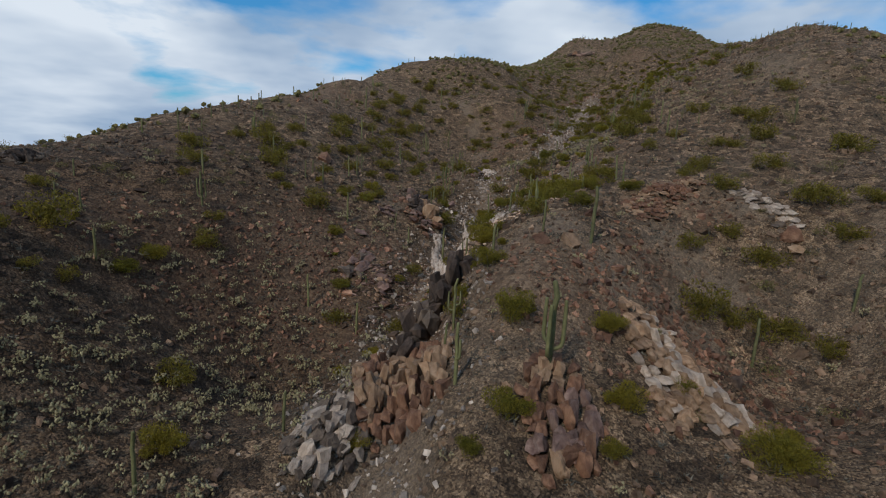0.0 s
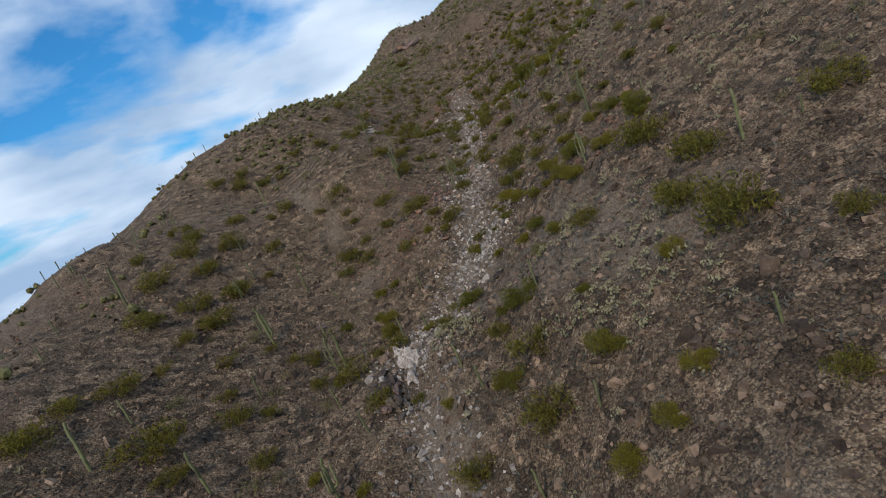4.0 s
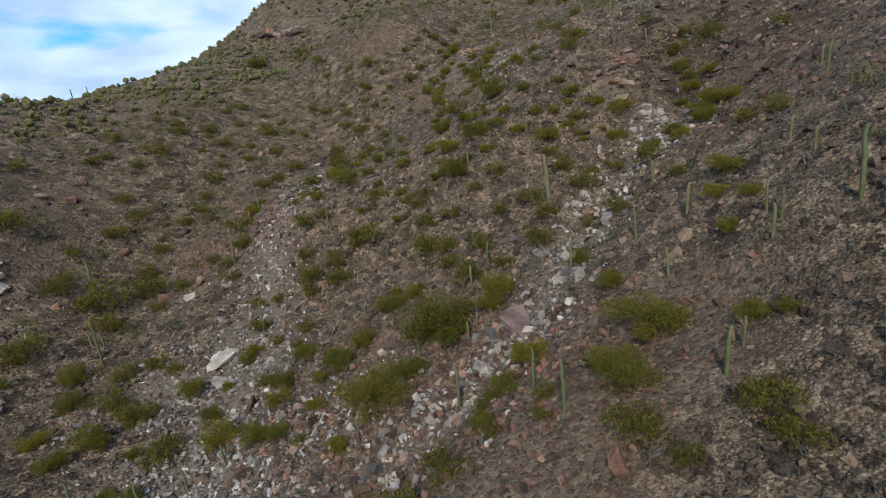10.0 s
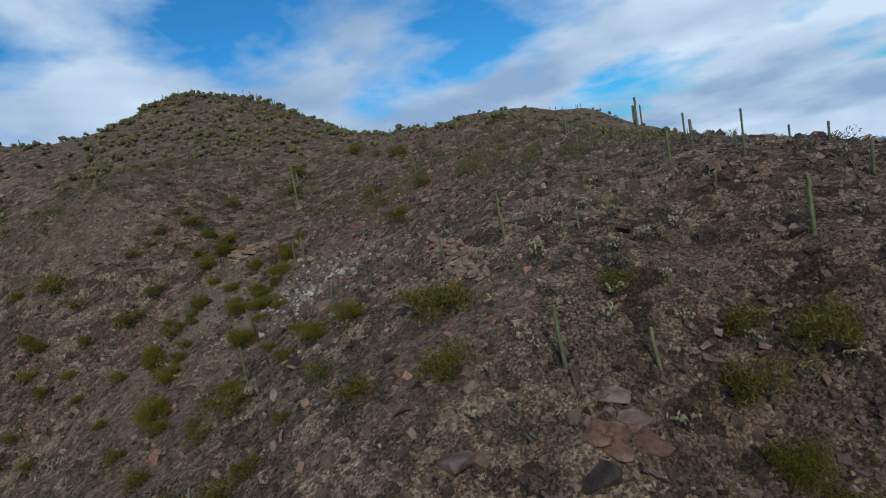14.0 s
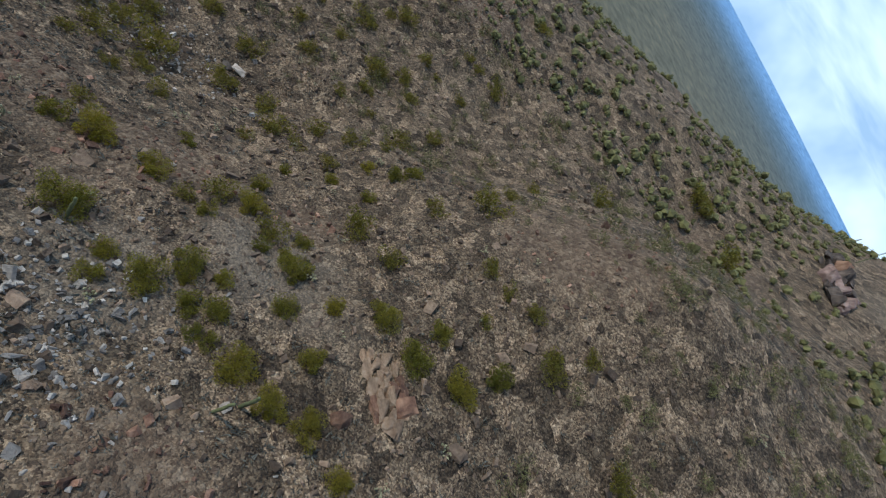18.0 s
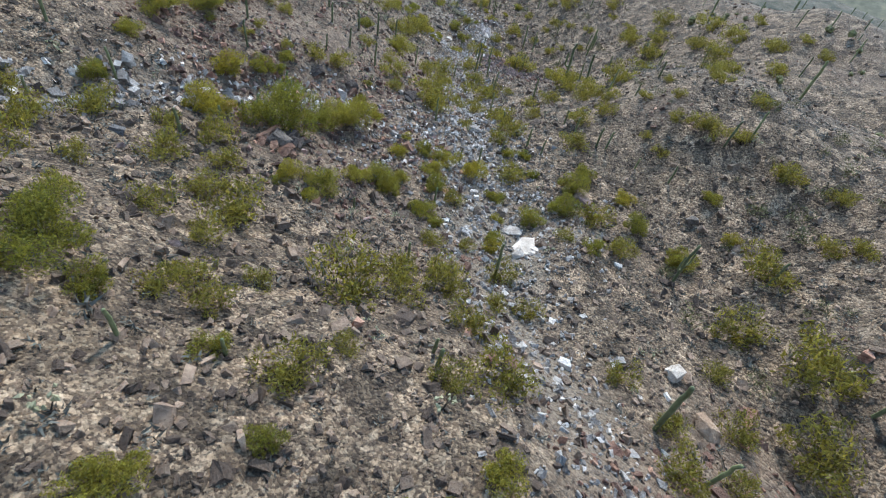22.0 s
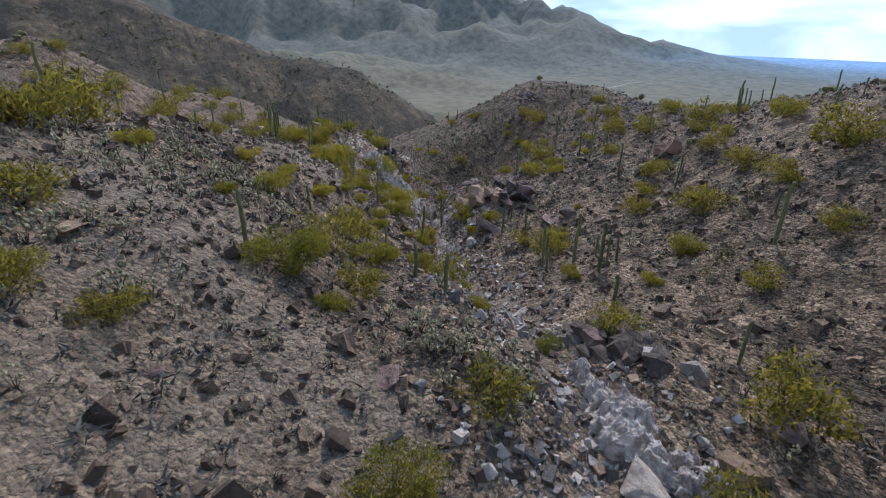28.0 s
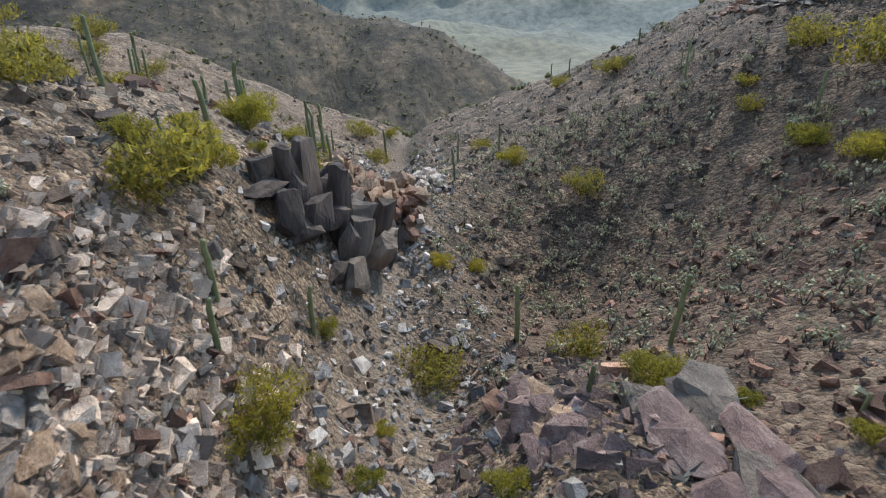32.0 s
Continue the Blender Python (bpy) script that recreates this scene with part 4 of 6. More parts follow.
stones('wash_cobbles', 'pale stones spread over the wash bed', *(_g.normal(size=(2, 450)) * 5 + [[119.7], [227.6]]), np.clip(_g.lognormal(-1.1, 0.45, 450), 0.16, 0.9), ROCK_PALE, 329)
_g = np.random.default_rng(310)
stones('wash_cobbles', 'pale stones spread over the wash bed', *(_g.normal(size=(2, 300)) * 4 + [[132.2], [222.5]]), np.clip(_g.lognormal(-1.1, 0.45, 300), 0.16, 0.9), ROCK_PALE, 330)
_g = np.random.default_rng(311)
stones('wash_cobbles', 'pale stones spread over the wash bed', *(_g.normal(size=(2, 1000)) * 4 + [[76.4], [163.7]]), np.clip(_g.lognormal(-1.1, 0.45, 1000), 0.16, 0.9), ROCK_PALE, 331)
_g = np.random.default_rng(312)
stones('wash_cobbles', 'pale stones spread over the wash bed', *(_g.normal(size=(2, 500)) * 5 + [[122.9], [239.4]]), np.clip(_g.lognormal(-1.1, 0.45, 500), 0.16, 0.9), ROCK_PALE, 332)
_g = np.random.default_rng(320)
stones('pale_rubble', 'pale broken rubble on the slope', *(_g.normal(size=(2, 500)) * 4 + [[208.0], [273.5]]), np.clip(_g.lognormal(-1.1, 0.5, 500), 0.16, 1.1), ROCK_PALE, 340)
_g = np.random.default_rng(321)
x, y = along([(27.0, 70.5), (26.3, 74.0), (25.4, 77.0), (23.0, 79.0), (20.4, 80.0), (19.2, 82.6)], _g, 900, 1.5)
stones('rib_rubble', 'white and pink broken rubble on the rock rib', x, y, np.clip(_g.lognormal(-1.0, 0.5, 900), 0.15, 1.2), ROCK_TAN, 341, bed=(38, 8, 150))

# ---- plants ----
def ball(subdivisions):
    bm = bmesh.new()
    bmesh.ops.create_icosphere(bm, subdivisions=subdivisions, radius=1.0)
    bm.verts.index_update()
    v, f = np.array([q.co[:] for q in bm.verts]), np.array([[q.index for q in g.verts] for g in bm.faces])
    bm.free()
    return v, f


BALL_V, BALL_F = ball(1)


def bush_meshes(seed, lobes, quads_n, tall, fine=1.0):
    """Crown of fine twigs in uneven lobes, and a few bare stems. About 1 m wide; base at 0."""
    rng = np.random.default_rng(seed)
    cen = np.c_[rng.uniform(-0.34, 0.34, (lobes, 2)), rng.uniform(0.1, 0.46, lobes) * tall]
    rad = rng.uniform(0.11, 0.24, lobes)
    k = rng.integers(0, lobes, quads_n)
    d = rng.normal(size=(quads_n, 3)); d /= np.linalg.norm(d, axis=1)[:, None]
    r = rng.uniform(0.3, 1.45, quads_n) ** 0.5
    c = cen[k] + d * (rad[k] * r)[:, None] * np.array([1, 1, 0.9 * tall])
    c[:, 2] = np.where(c[:, 2] < 0.02, rng.uniform(0.02, 0.2, quads_n), c[:, 2])
    out = c - np.array([0, 0, -0.15]); out /= np.linalg.norm(out, axis=1)[:, None] + 1e-6
    axis = out * 0.6 + rng.normal(size=(quads_n, 3)) * 0.7 + np.array([0, 0, 0.25])
    axis /= np.linalg.norm(axis, axis=1)[:, None]
    side = np.cross(axis, rng.normal(size=(quads_n, 3))); side /= np.linalg.norm(side, axis=1)[:, None] + 1e-6
    ln, wd = fine * rng.uniform(0.014, 0.045, quads_n)[:, None], fine * rng.uniform(0.006, 0.012, quads_n)[:, None]
    v = np.stack([c - axis * ln + side * wd, c + axis * ln, c - axis * ln - side * wd], 1).reshape(-1, 3)
    crown = (v, np.arange(len(v)).reshape(-1, 3))
    stems = []
    for i in range(lobes):
        tip, b0 = cen[i], np.array([*rng.uniform(-0.05, 0.05, 2), -0.15])
        sv, sf = [], []
        for j, (p, rr) in enumerate(((b0, 0.018), ((b0 + tip) / 2 + rng.normal(size=3) * 0.03, 0.012), (tip, 0.005))):
            for a in range(4):
                sv.append(p + rr * np.array([math.cos(a * 1.5708), math.sin(a * 1.5708), 0]))
        for j in range(2):
            for a in range(4):
                sf.append((j * 4 + a, j * 4 + (a + 1) % 4, j * 4 + 4 + (a + 1) % 4, j * 4 + 4 + a))
        stems.append((np.array(sv), np.array(sf)))
    return crown, stems


BUSH_KINDS = ((1, 10, 0.85), (2, 14, 0.75), (3, 9, 0.95), (4, 16, 0.7), (5, 12, 0.85))
BUSH = [[bush_meshes(s, l, n, t, f) for s, l, t in BUSH_KINDS] for n, f in ((2700, 1.1), (4500, 0.84), (9000, 0.62))]
BUSH_ME = [[(mesh_from("crown", *c, LEAF), [mesh_from("stem", *q, BARK) for q in s[:4]]) for c, s in row] for row in BUSH]


def bush(kind, x, y, size, turn):
    big = "large spreading" if size > 5.5 else "rounded" if size > 2.6 else "small"
    b = thing("palo_verde_bush", big + " yellow-green palo verde bush on the stony slope", "bush", "palo verde bushes on the slope")
    crown, stems = BUSH_ME[0 if size < 2.7 else 1 if size < 4.8 else 2][kind]
    part("crown", crown, b)
    for q in stems:
        part("stem", q, b, "bare grey-green stem")
    b.matrix_world = at(x, y, 0.05, turn, size)
    return b


def saguaro_column(h, r, seed, path=None, ribs=11):
    """A ribbed column along a path, rounded at the top."""
    rng = np.random.default_rng(seed)
    n = ribs * 2
    pts = path if path is not None else [(rng.normal() * 0.015 * h * (i / 8) ** 2, rng.normal() * 0.015 * h * (i / 8) ** 2, -0.4 + (h + 0.4) * i / 8) for i in range(9)]
    pts = np.array(pts, float)
    m = len(pts)
    tang = np.gradient(pts, axis=0); tang /= np.linalg.norm(tang, axis=1)[:, None]
    cap = [(pts[-1] + tang[-1] * r * 0.45, 0.8), (pts[-1] + tang[-1] * r * 0.8, 0.45), (pts[-1] + tang[-1] * r * 0.95, 0.05)]
    rings = [(p, t, r * (0.82 + 0.18 * math.sin(math.pi * min(1, i / (m - 1) * 0.9 + 0.1)))) for i, (p, t) in enumerate(zip(pts, tang))] + [(p, tang[-1], r * k) for p, k in cap]
    v = []
    for p, t, rr in rings:
        u = np.cross(t, (0.31, 0.95, 0.05)); u /= np.linalg.norm(u)
        w = np.cross(t, u)
        for a in range(n):
            q = rr * (1.0 if a % 2 else 0.82)
            v.append(p + q * (math.cos(2 * math.pi * a / n) * u + math.sin(2 * math.pi * a / n) * w))
    f = [(i * n + a, i * n + (a + 1) % n, (i + 1) * n + (a + 1) % n, (i + 1) * n + a) for i in range(len(rings) - 1) for a in range(n)]
    return np.array(v), np.array(f)


def arm_path(z0, out, rise, turn):
    c, s = math.cos(turn), math.sin(turn)
    prof = [(0.0, 0.0), (out * 0.5, 0.02), (out * 0.85, 0.12), (out, 0.38), (out, 0.38 + rise * 0.4), (out, 0.38 + rise * 0.75), (out * 0.97, 0.38 + rise)]
    return [(c * a, s * a, z0 + b) for a, b in prof]


# height, radius and arms (foot, reach, rise, turn) of each kind of saguaro
SAG_KINDS = [(1.6, 0.12, ()), (2.6, 0.13, ()), (3.6, 0.14, ()), (4.8, 0.16, ()), (5.2, 0.17, ((2.3, 0.6, 1.3, 0.4),)), (5.6, 0.155, ((2.2, 0.65, 1.6, 1.0), (2.8, 0.6, 1.1, 4.0))),
             (4.6, 0.155, ((1.0, 0.55, 2.2, 0.2), (1.3, 0.6, 2.0, 2.4), (1.6, 0.55, 1.7, 4.4)))]
SAG = [(mesh_from("trunk", *saguaro_column(h, r, int(h * 10)), SAGUARO, True), [mesh_from("arm", *saguaro_column(0, r * 0.72, 1, arm_path(*a), 8), SAGUARO, True) for a in arms]) for h, r, arms in SAG_KINDS]
SAG_LABEL = ("short young saguaro cactus among stones", "single-stem green saguaro cactus on the rocky slope", "slender single-stem saguaro cactus on the rocky slope", "tall single-stem saguaro cactus on the rocky slope",
             "tall saguaro cactus with one raised arm", "tall saguaro cactus with two raised arms", "saguaro cactus branching low into several arms")


def saguaro(kind, x, y, size=1.0, turn=0.0, lean=(0, 0)):
    s = thing("saguaro_cactus", SAG_LABEL[kind], "cactus", "saguaro cacti on the hillside")
    part("trunk", SAG[kind][0], s)
    for a in SAG[kind][1]:
        part("arm", a, s)
    s.matrix_world = at(x, y, 0.05, turn, size, lean)
    return s


# the plan of the bushes: x, y and width in metres
bush_a = [(18.8, 69.7, 3.4), (59.5, 135.9, 2.3), (11.5, 73.0, 1.9), (89.5, 164.3, 1.8), (43.0, 107.7, 2.5), (17.4, 70.1, 1.4), (82.7, 167.1, 1.8), (75.0, 175.9, 2.7), (1.9, 77.7, 1.2), (60.6, 132.3, 4.8), (15.7, 70.0, 1.5), (38.8, 107.5, 1.8), (72.8, 179.0, 2.6), (84.5, 163.8, 4.0), (38.8, 105.9, 1.5), (40.6, 103.7, 1.5), (82.3, 164.3, 2.1), (36.5, 107.0, 2.5), (1.8, 74.1, 1.2), (42.8, 102.0, 2.1), (44.3, 101.4, 2.5), (14.3, 67.4, 1.2), (21.7, 59.1, 2.1), (2.5, 70.6, 3.2), (45.7, 139.3, 2.0), (25.9, 107.5, 3.1), (83.6, 159.8, 4.2), (19.6, 58.8, 4.3), (37.4, 100.8, 4.2), (89.1, 157.0, 1.9)]
bush_b = [(34.4, 104.3, 3.7), (28.0, 106.2, 1.9), (15.5, 61.7, 1.7), (17.2, 115.3, 1.3), (80.3, 160.2, 2.5), (145.7, 231.8, 2.1), (178.4, 265.3, 2.3), (47.1, 133.3, 2.0), (77.9, 161.6, 1.7), (147.5, 229.6, 1.6), (39.8, 96.2, 3.1), (143.8, 230.2, 4.0), (146.4, 228.8, 2.7), (178.0, 261.3, 2.2), (87.9, 153.2, 3.8), (73.8, 164.6, 3.4), (114.7, 166.9, 2.6), (134.6, 236.4, 1.8), (62.0, 122.1, 1.9), (83.3, 154.3, 3.2), (131.0, 241.1, 2.1), (143.2, 199.9, 4.8), (26.8, 60.2, 2.5), (176.7, 259.3, 1.3), (51.8, 125.7, 3.6), (174.9, 260.6, 2.8), (20.2, 53.3, 1.8), (175.9, 258.5, 2.2), (134.3, 234.0, 3.2), (16.4, 53.8, 1.9)]
bush_c = [(129.7, 240.2, 2.5), (167.7, 270.5, 1.6), (33.2, 96.6, 3.0), (44.5, 91.8, 2.5), (31.7, 58.4, 3.9), (139.2, 228.7, 3.1), (150.1, 195.2, 2.4), (84.6, 151.5, 2.1), (177.1, 254.9, 1.2), (209.2, 283.6, 1.7), (173.5, 257.0, 3.7), (166.3, 268.6, 3.0), (135.9, 230.0, 3.0), (206.8, 284.2, 2.5), (16.7, 51.6, 1.3), (89.7, 132.9, 2.5), (164.0, 273.8, 2.0), (136.3, 228.6, 3.8), (177.1, 251.6, 1.4), (148.9, 201.4, 5.5), (203.9, 285.5, 2.0), (167.6, 261.1, 2.1), (162.9, 270.3, 2.1), (173.3, 232.9, 4.1), (121.3, 246.2, 2.6), (176.5, 228.5, 1.7), (126.6, 237.2, 1.8), (130.9, 230.9, 2.9), (133.5, 228.6, 2.2), (203.9, 282.9, 1.4)]
bush_d = [(180.7, 217.1, 2.6), (60.5, 176.8, 2.7), (179.6, 219.9, 2.4), (179.5, 220.5, 2.8), (176.9, 229.7, 1.8), (174.4, 251.4, 2.8), (179.0, 224.9, 3.0), (91.4, 135.1, 5.2), (172.2, 236.3, 2.9), (177.1, 249.5, 1.5), (73.2, 155.5, 2.3), (204.0, 279.9, 3.7), (202.6, 282.9, 3.2), (177.0, 231.5, 2.6), (200.8, 291.4, 1.8), (179.2, 227.3, 1.4), (9.5, 28.0, 2.2), (123.4, 239.2, 3.3), (82.9, 142.0, 4.4), (204.1, 276.5, 2.0), (16.9, 48.3, 4.0), (169.7, 254.3, 1.4), (84.2, 146.5, 4.7), (159.7, 275.6, 2.2), (129.3, 228.3, 2.8), (30.9, 136.7, 2.1), (174.0, 248.8, 3.0), (177.6, 234.6, 2.3), (201.7, 277.4, 2.2), (9.7, 103.3, 3.2)]
bush_e = [(12.6, 29.5, 3.8), (198.9, 293.6, 2.3), (175.9, 236.8, 2.4), (158.6, 269.1, 4.3), (183.5, 219.3, 3.3), (34.5, 130.7, 2.3), (57.5, 178.0, 3.1), (119.0, 176.6, 3.0), (18.6, 26.4, 2.2), (183.0, 227.1, 3.8), (56.8, 114.8, 4.2), (160.6, 262.5, 2.9), (14.1, 47.3, 2.4), (123.6, 234.0, 2.4), (66.5, 113.9, 2.8), (124.3, 232.9, 1.2), (125.4, 171.9, 2.1), (185.4, 216.5, 3.6), (131.6, 224.3, 2.4), (182.1, 230.9, 2.8), (158.4, 264.2, 2.1), (5.4, 52.0, 2.1), (174.6, 246.2, 2.0), (180.2, 234.6, 2.1), (196.3, 285.3, 2.0), (158.1, 200.6, 2.1), (74.6, 148.8, 2.9), (166.8, 251.6, 2.4), (220.1, 290.3, 2.3), (123.2, 176.5, 2.0)]
bush_f = [(121.5, 177.9, 2.4), (153.1, 207.7, 2.8), (214.3, 286.8, 3.1), (39.2, 83.8, 8.0), (216.1, 289.2, 2.8), (162.9, 254.3, 2.9), (197.9, 275.1, 4.4), (118.0, 238.8, 4.1), (76.2, 145.9, 3.7), (187.4, 217.9, 3.5), (124.8, 176.0, 3.2), (170.3, 244.1, 5.2), (188.6, 214.5, 2.7), (32.3, 85.6, 3.9), (125.8, 226.2, 3.5), (123.4, 229.2, 3.9), (182.5, 235.3, 3.5), (194.5, 289.9, 3.4), (210.8, 285.1, 3.6), (154.8, 272.1, 1.7), (127.6, 224.0, 2.6), (121.7, 179.8, 1.7), (2.2, 51.3, 1.8), (189.1, 217.0, 4.3), (208.5, 282.7, 1.6), (113.1, 251.9, 3.8), (134.7, 218.5, 6.1), (21.4, 29.8, 3.3), (161.6, 200.8, 2.2), (96.8, 141.0, 2.3)]
bush_g = [(174.8, 242.3, 2.1), (28.7, 86.3, 5.9), (112.9, 245.7, 3.5), (153.7, 277.3, 1.6), (89.0, 147.4, 5.5), (152.7, 266.8, 1.8), (198.0, 265.6, 1.9), (211.1, 290.8, 2.6), (55.2, 171.0, 4.0), (128.3, 221.2, 1.6), (167.0, 246.9, 4.2), (138.6, 219.0, 3.9), (128.2, 175.9, 3.6), (183.0, 238.5, 2.3), (2.8, 35.1, 2.1), (179.4, 242.4, 2.8), (206.2, 282.6, 2.5), (-10.3, 34.5, 3.5), (-18.9, 64.8, 3.9), (53.8, 173.0, 2.3), (192.1, 281.6, 3.2), (189.8, 222.0, 2.4), (24.1, 135.3, 3.5), (152.3, 271.2, 2.7), (196.1, 267.5, 1.8), (191.7, 302.6, 2.1), (8.3, 95.9, 3.9), (116.7, 232.6, 1.8), (29.9, 23.4, 5.1), (87.0, 138.5, 4.0)]
bush_h = [(113.9, 236.8, 4.0), (172.5, 241.4, 2.6), (157.8, 254.4, 1.9), (48.0, 79.7, 2.9), (96.4, 144.6, 4.2), (190.8, 291.6, 2.3), (27.1, 75.3, 6.7), (143.4, 219.8, 7.9), (130.1, 217.2, 2.3), (103.4, 135.9, 2.2), (150.2, 263.8, 1.9), (163.5, 204.2, 2.5), (148.3, 218.5, 2.9), (206.0, 290.0, 2.8), (131.5, 175.4, 3.3), (37.7, 73.3, 5.8), (44.6, 67.1, 3.6), (16.2, 38.8, 4.4), (192.6, 222.6, 3.4), (122.9, 184.7, 4.7), (33.8, 75.5, 4.2), (192.3, 270.0, 1.8), (150.0, 218.8, 4.4), (211.6, 299.5, 3.9), (195.8, 260.0, 3.2), (149.8, 260.6, 2.5), (109.5, 241.3, 3.1), (53.3, 167.1, 4.5), (148.4, 266.4, 2.2), (61.5, 152.0, 4.0)]
bush_i = [(144.6, 209.3, 3.9), (41.7, 115.4, 3.7), (207.5, 297.3, 3.5), (188.6, 299.8, 2.1), (95.9, 148.6, 3.2), (106.5, 253.1, 2.2), (110.9, 235.6, 3.3), (41.1, 72.4, 3.6), (206.1, 294.2, 2.4), (197.4, 256.8, 3.0), (3.8, 96.1, 2.7), (214.6, 302.4, 3.9), (157.3, 214.1, 2.9), (38.6, 118.4, 3.0), (187.9, 307.2, 3.1), (116.0, 227.2, 2.0), (191.4, 267.2, 2.3), (188.6, 277.4, 4.0), (195.2, 220.9, 3.0), (56.7, 105.5, 2.7), (166.2, 204.7, 3.5), (194.6, 223.4, 3.1), (187.4, 309.1, 2.6), (48.0, 175.4, 3.2), (140.9, 208.6, 3.0), (62.1, 148.3, 4.1), (114.3, 228.4, 2.3), (28.3, 31.8, 2.7), (-20.6, 59.1, 3.7), (139.1, 208.9, 2.2)]
bush_j = [(-0.5, 99.9, 2.1), (187.5, 295.5, 2.0), (42.2, 75.7, 4.3), (49.8, 107.2, 3.0), (158.2, 248.4, 2.0), (56.4, 155.8, 2.5), (209.4, 302.4, 2.6), (179.4, 248.9, 4.6), (146.3, 282.6, 3.1), (168.2, 239.3, 2.2), (52.7, 105.5, 2.9), (110.2, 191.2, 5.4), (202.4, 291.7, 3.5), (117.0, 190.3, 3.0), (186.1, 285.4, 1.8), (161.8, 243.8, 2.4), (93.1, 153.5, 3.5), (195.7, 225.6, 3.3), (24.4, 37.9, 3.5), (187.3, 274.4, 2.6), (214.0, 306.3, 3.1), (72.7, 137.4, 3.5), (2.3, 82.2, 3.1), (137.1, 207.3, 2.3), (185.7, 305.3, 2.2), (199.7, 289.4, 2.0), (144.7, 280.2, 3.8), (36.9, 78.8, 4.0), (102.6, 247.9, 2.6), (163.1, 241.1, 5.3)]
bush_k = [(187.8, 268.0, 2.0), (199.2, 213.7, 2.9), (101.4, 149.4, 3.0), (150.7, 224.1, 4.3), (129.3, 211.3, 2.1), (188.6, 263.0, 4.3), (69.3, 138.2, 3.1), (208.7, 306.8, 2.1), (114.6, 223.5, 3.3), (152.1, 250.7, 2.2), (130.9, 184.8, 3.6), (140.6, 204.1, 2.0), (32.9, 81.2, 3.2), (136.3, 205.2, 2.1), (13.0, 45.1, 3.8), (44.3, 72.4, 1.8), (191.2, 242.1, 3.9), (107.2, 230.1, 4.3), (184.0, 276.4, 2.4), (214.2, 311.3, 4.2), (164.6, 214.6, 3.1), (198.3, 227.5, 4.1), (158.5, 220.8, 4.4), (128.1, 188.2, 4.3), (194.8, 283.5, 2.5), (133.0, 205.8, 3.5), (197.7, 291.0, 3.7), (186.1, 264.0, 2.5), (144.0, 202.3, 1.7), (106.1, 147.0, 3.9)]
bush_l = [(109.5, 141.7, 4.1), (45.9, 76.3, 4.5), (201.0, 300.9, 3.4), (50.5, 154.8, 4.4), (168.8, 211.0, 3.0), (190.8, 253.7, 2.6), (208.6, 311.3, 2.8), (107.0, 195.9, 4.7), (-12.1, 45.3, 4.4), (15.1, 130.1, 6.6), (100.7, 238.6, 2.5), (138.4, 202.4, 1.9), (25.2, 118.8, 4.4), (224.5, 314.0, 3.5), (157.2, 242.6, 3.3), (205.8, 310.2, 2.3), (27.7, 116.1, 3.4), (151.3, 228.3, 3.4), (213.7, 314.7, 2.7), (126.7, 208.4, 1.6), (21.7, 82.8, 2.6), (129.4, 206.2, 4.3), (189.0, 247.9, 2.9), (201.4, 224.0, 4.5), (47.3, 158.4, 3.3), (181.7, 298.4, 2.5), (41.9, 105.5, 2.9), (55.4, 145.4, 4.0), (-1.1, 88.4, 6.3), (115.6, 217.7, 2.9)]
bush_m = [(139.7, 271.2, 5.5), (104.0, 197.1, 3.7), (118.7, 213.7, 5.2), (182.9, 268.8, 2.8), (203.1, 309.6, 2.9), (155.2, 227.2, 4.1), (201.2, 228.0, 3.2), (99.8, 235.4, 2.1), (193.3, 287.2, 3.7), (129.5, 233.4, 3.0), (180.9, 309.4, 2.6), (180.9, 293.0, 2.3), (154.2, 243.4, 2.3), (174.9, 204.0, 3.3), (101.8, 156.1, 5.0), (92.8, 161.7, 4.0), (142.2, 175.7, 6.1), (187.3, 254.0, 1.7), (-8.6, 99.0, 5.5), (122.7, 208.9, 2.9), (98.9, 158.8, 4.0), (138.2, 285.6, 2.9), (196.5, 299.5, 4.7), (162.6, 223.4, 3.5), (200.5, 234.3, 2.8), (95.5, 241.4, 4.0), (137.8, 289.2, 3.3), (16.2, 123.5, 4.3), (46.1, 81.3, 4.4), (71.5, 130.1, 4.4)]
bush_n = [(56.2, 69.7, 3.7), (-24.9, 50.1, 2.5), (94.3, 244.1, 3.4), (102.8, 226.5, 4.1), (57.5, 96.5, 3.2), (96.3, 236.3, 2.7), (95.4, 239.0, 3.6), (87.4, 165.3, 5.9), (120.8, 198.0, 3.0), (153.9, 231.4, 3.7), (117.3, 199.3, 3.0), (39.1, 166.7, 4.2), (-7.7, 94.1, 3.6), (94.9, 201.0, 3.6), (-6.1, 92.0, 3.0), (180.0, 265.2, 2.9), (77.1, 166.8, 3.4), (177.5, 302.2, 3.6), (-28.8, 52.1, 4.8), (14.0, 76.9, 3.7), (36.6, 168.1, 3.1), (98.9, 227.8, 3.6), (34.4, 173.4, 2.9), (160.9, 229.3, 2.5), (177.2, 208.2, 3.6), (98.5, 202.1, 6.6), (183.6, 252.8, 2.6), (196.9, 246.3, 5.6), (168.2, 222.5, 4.2), (32.1, 65.7, 5.2)]
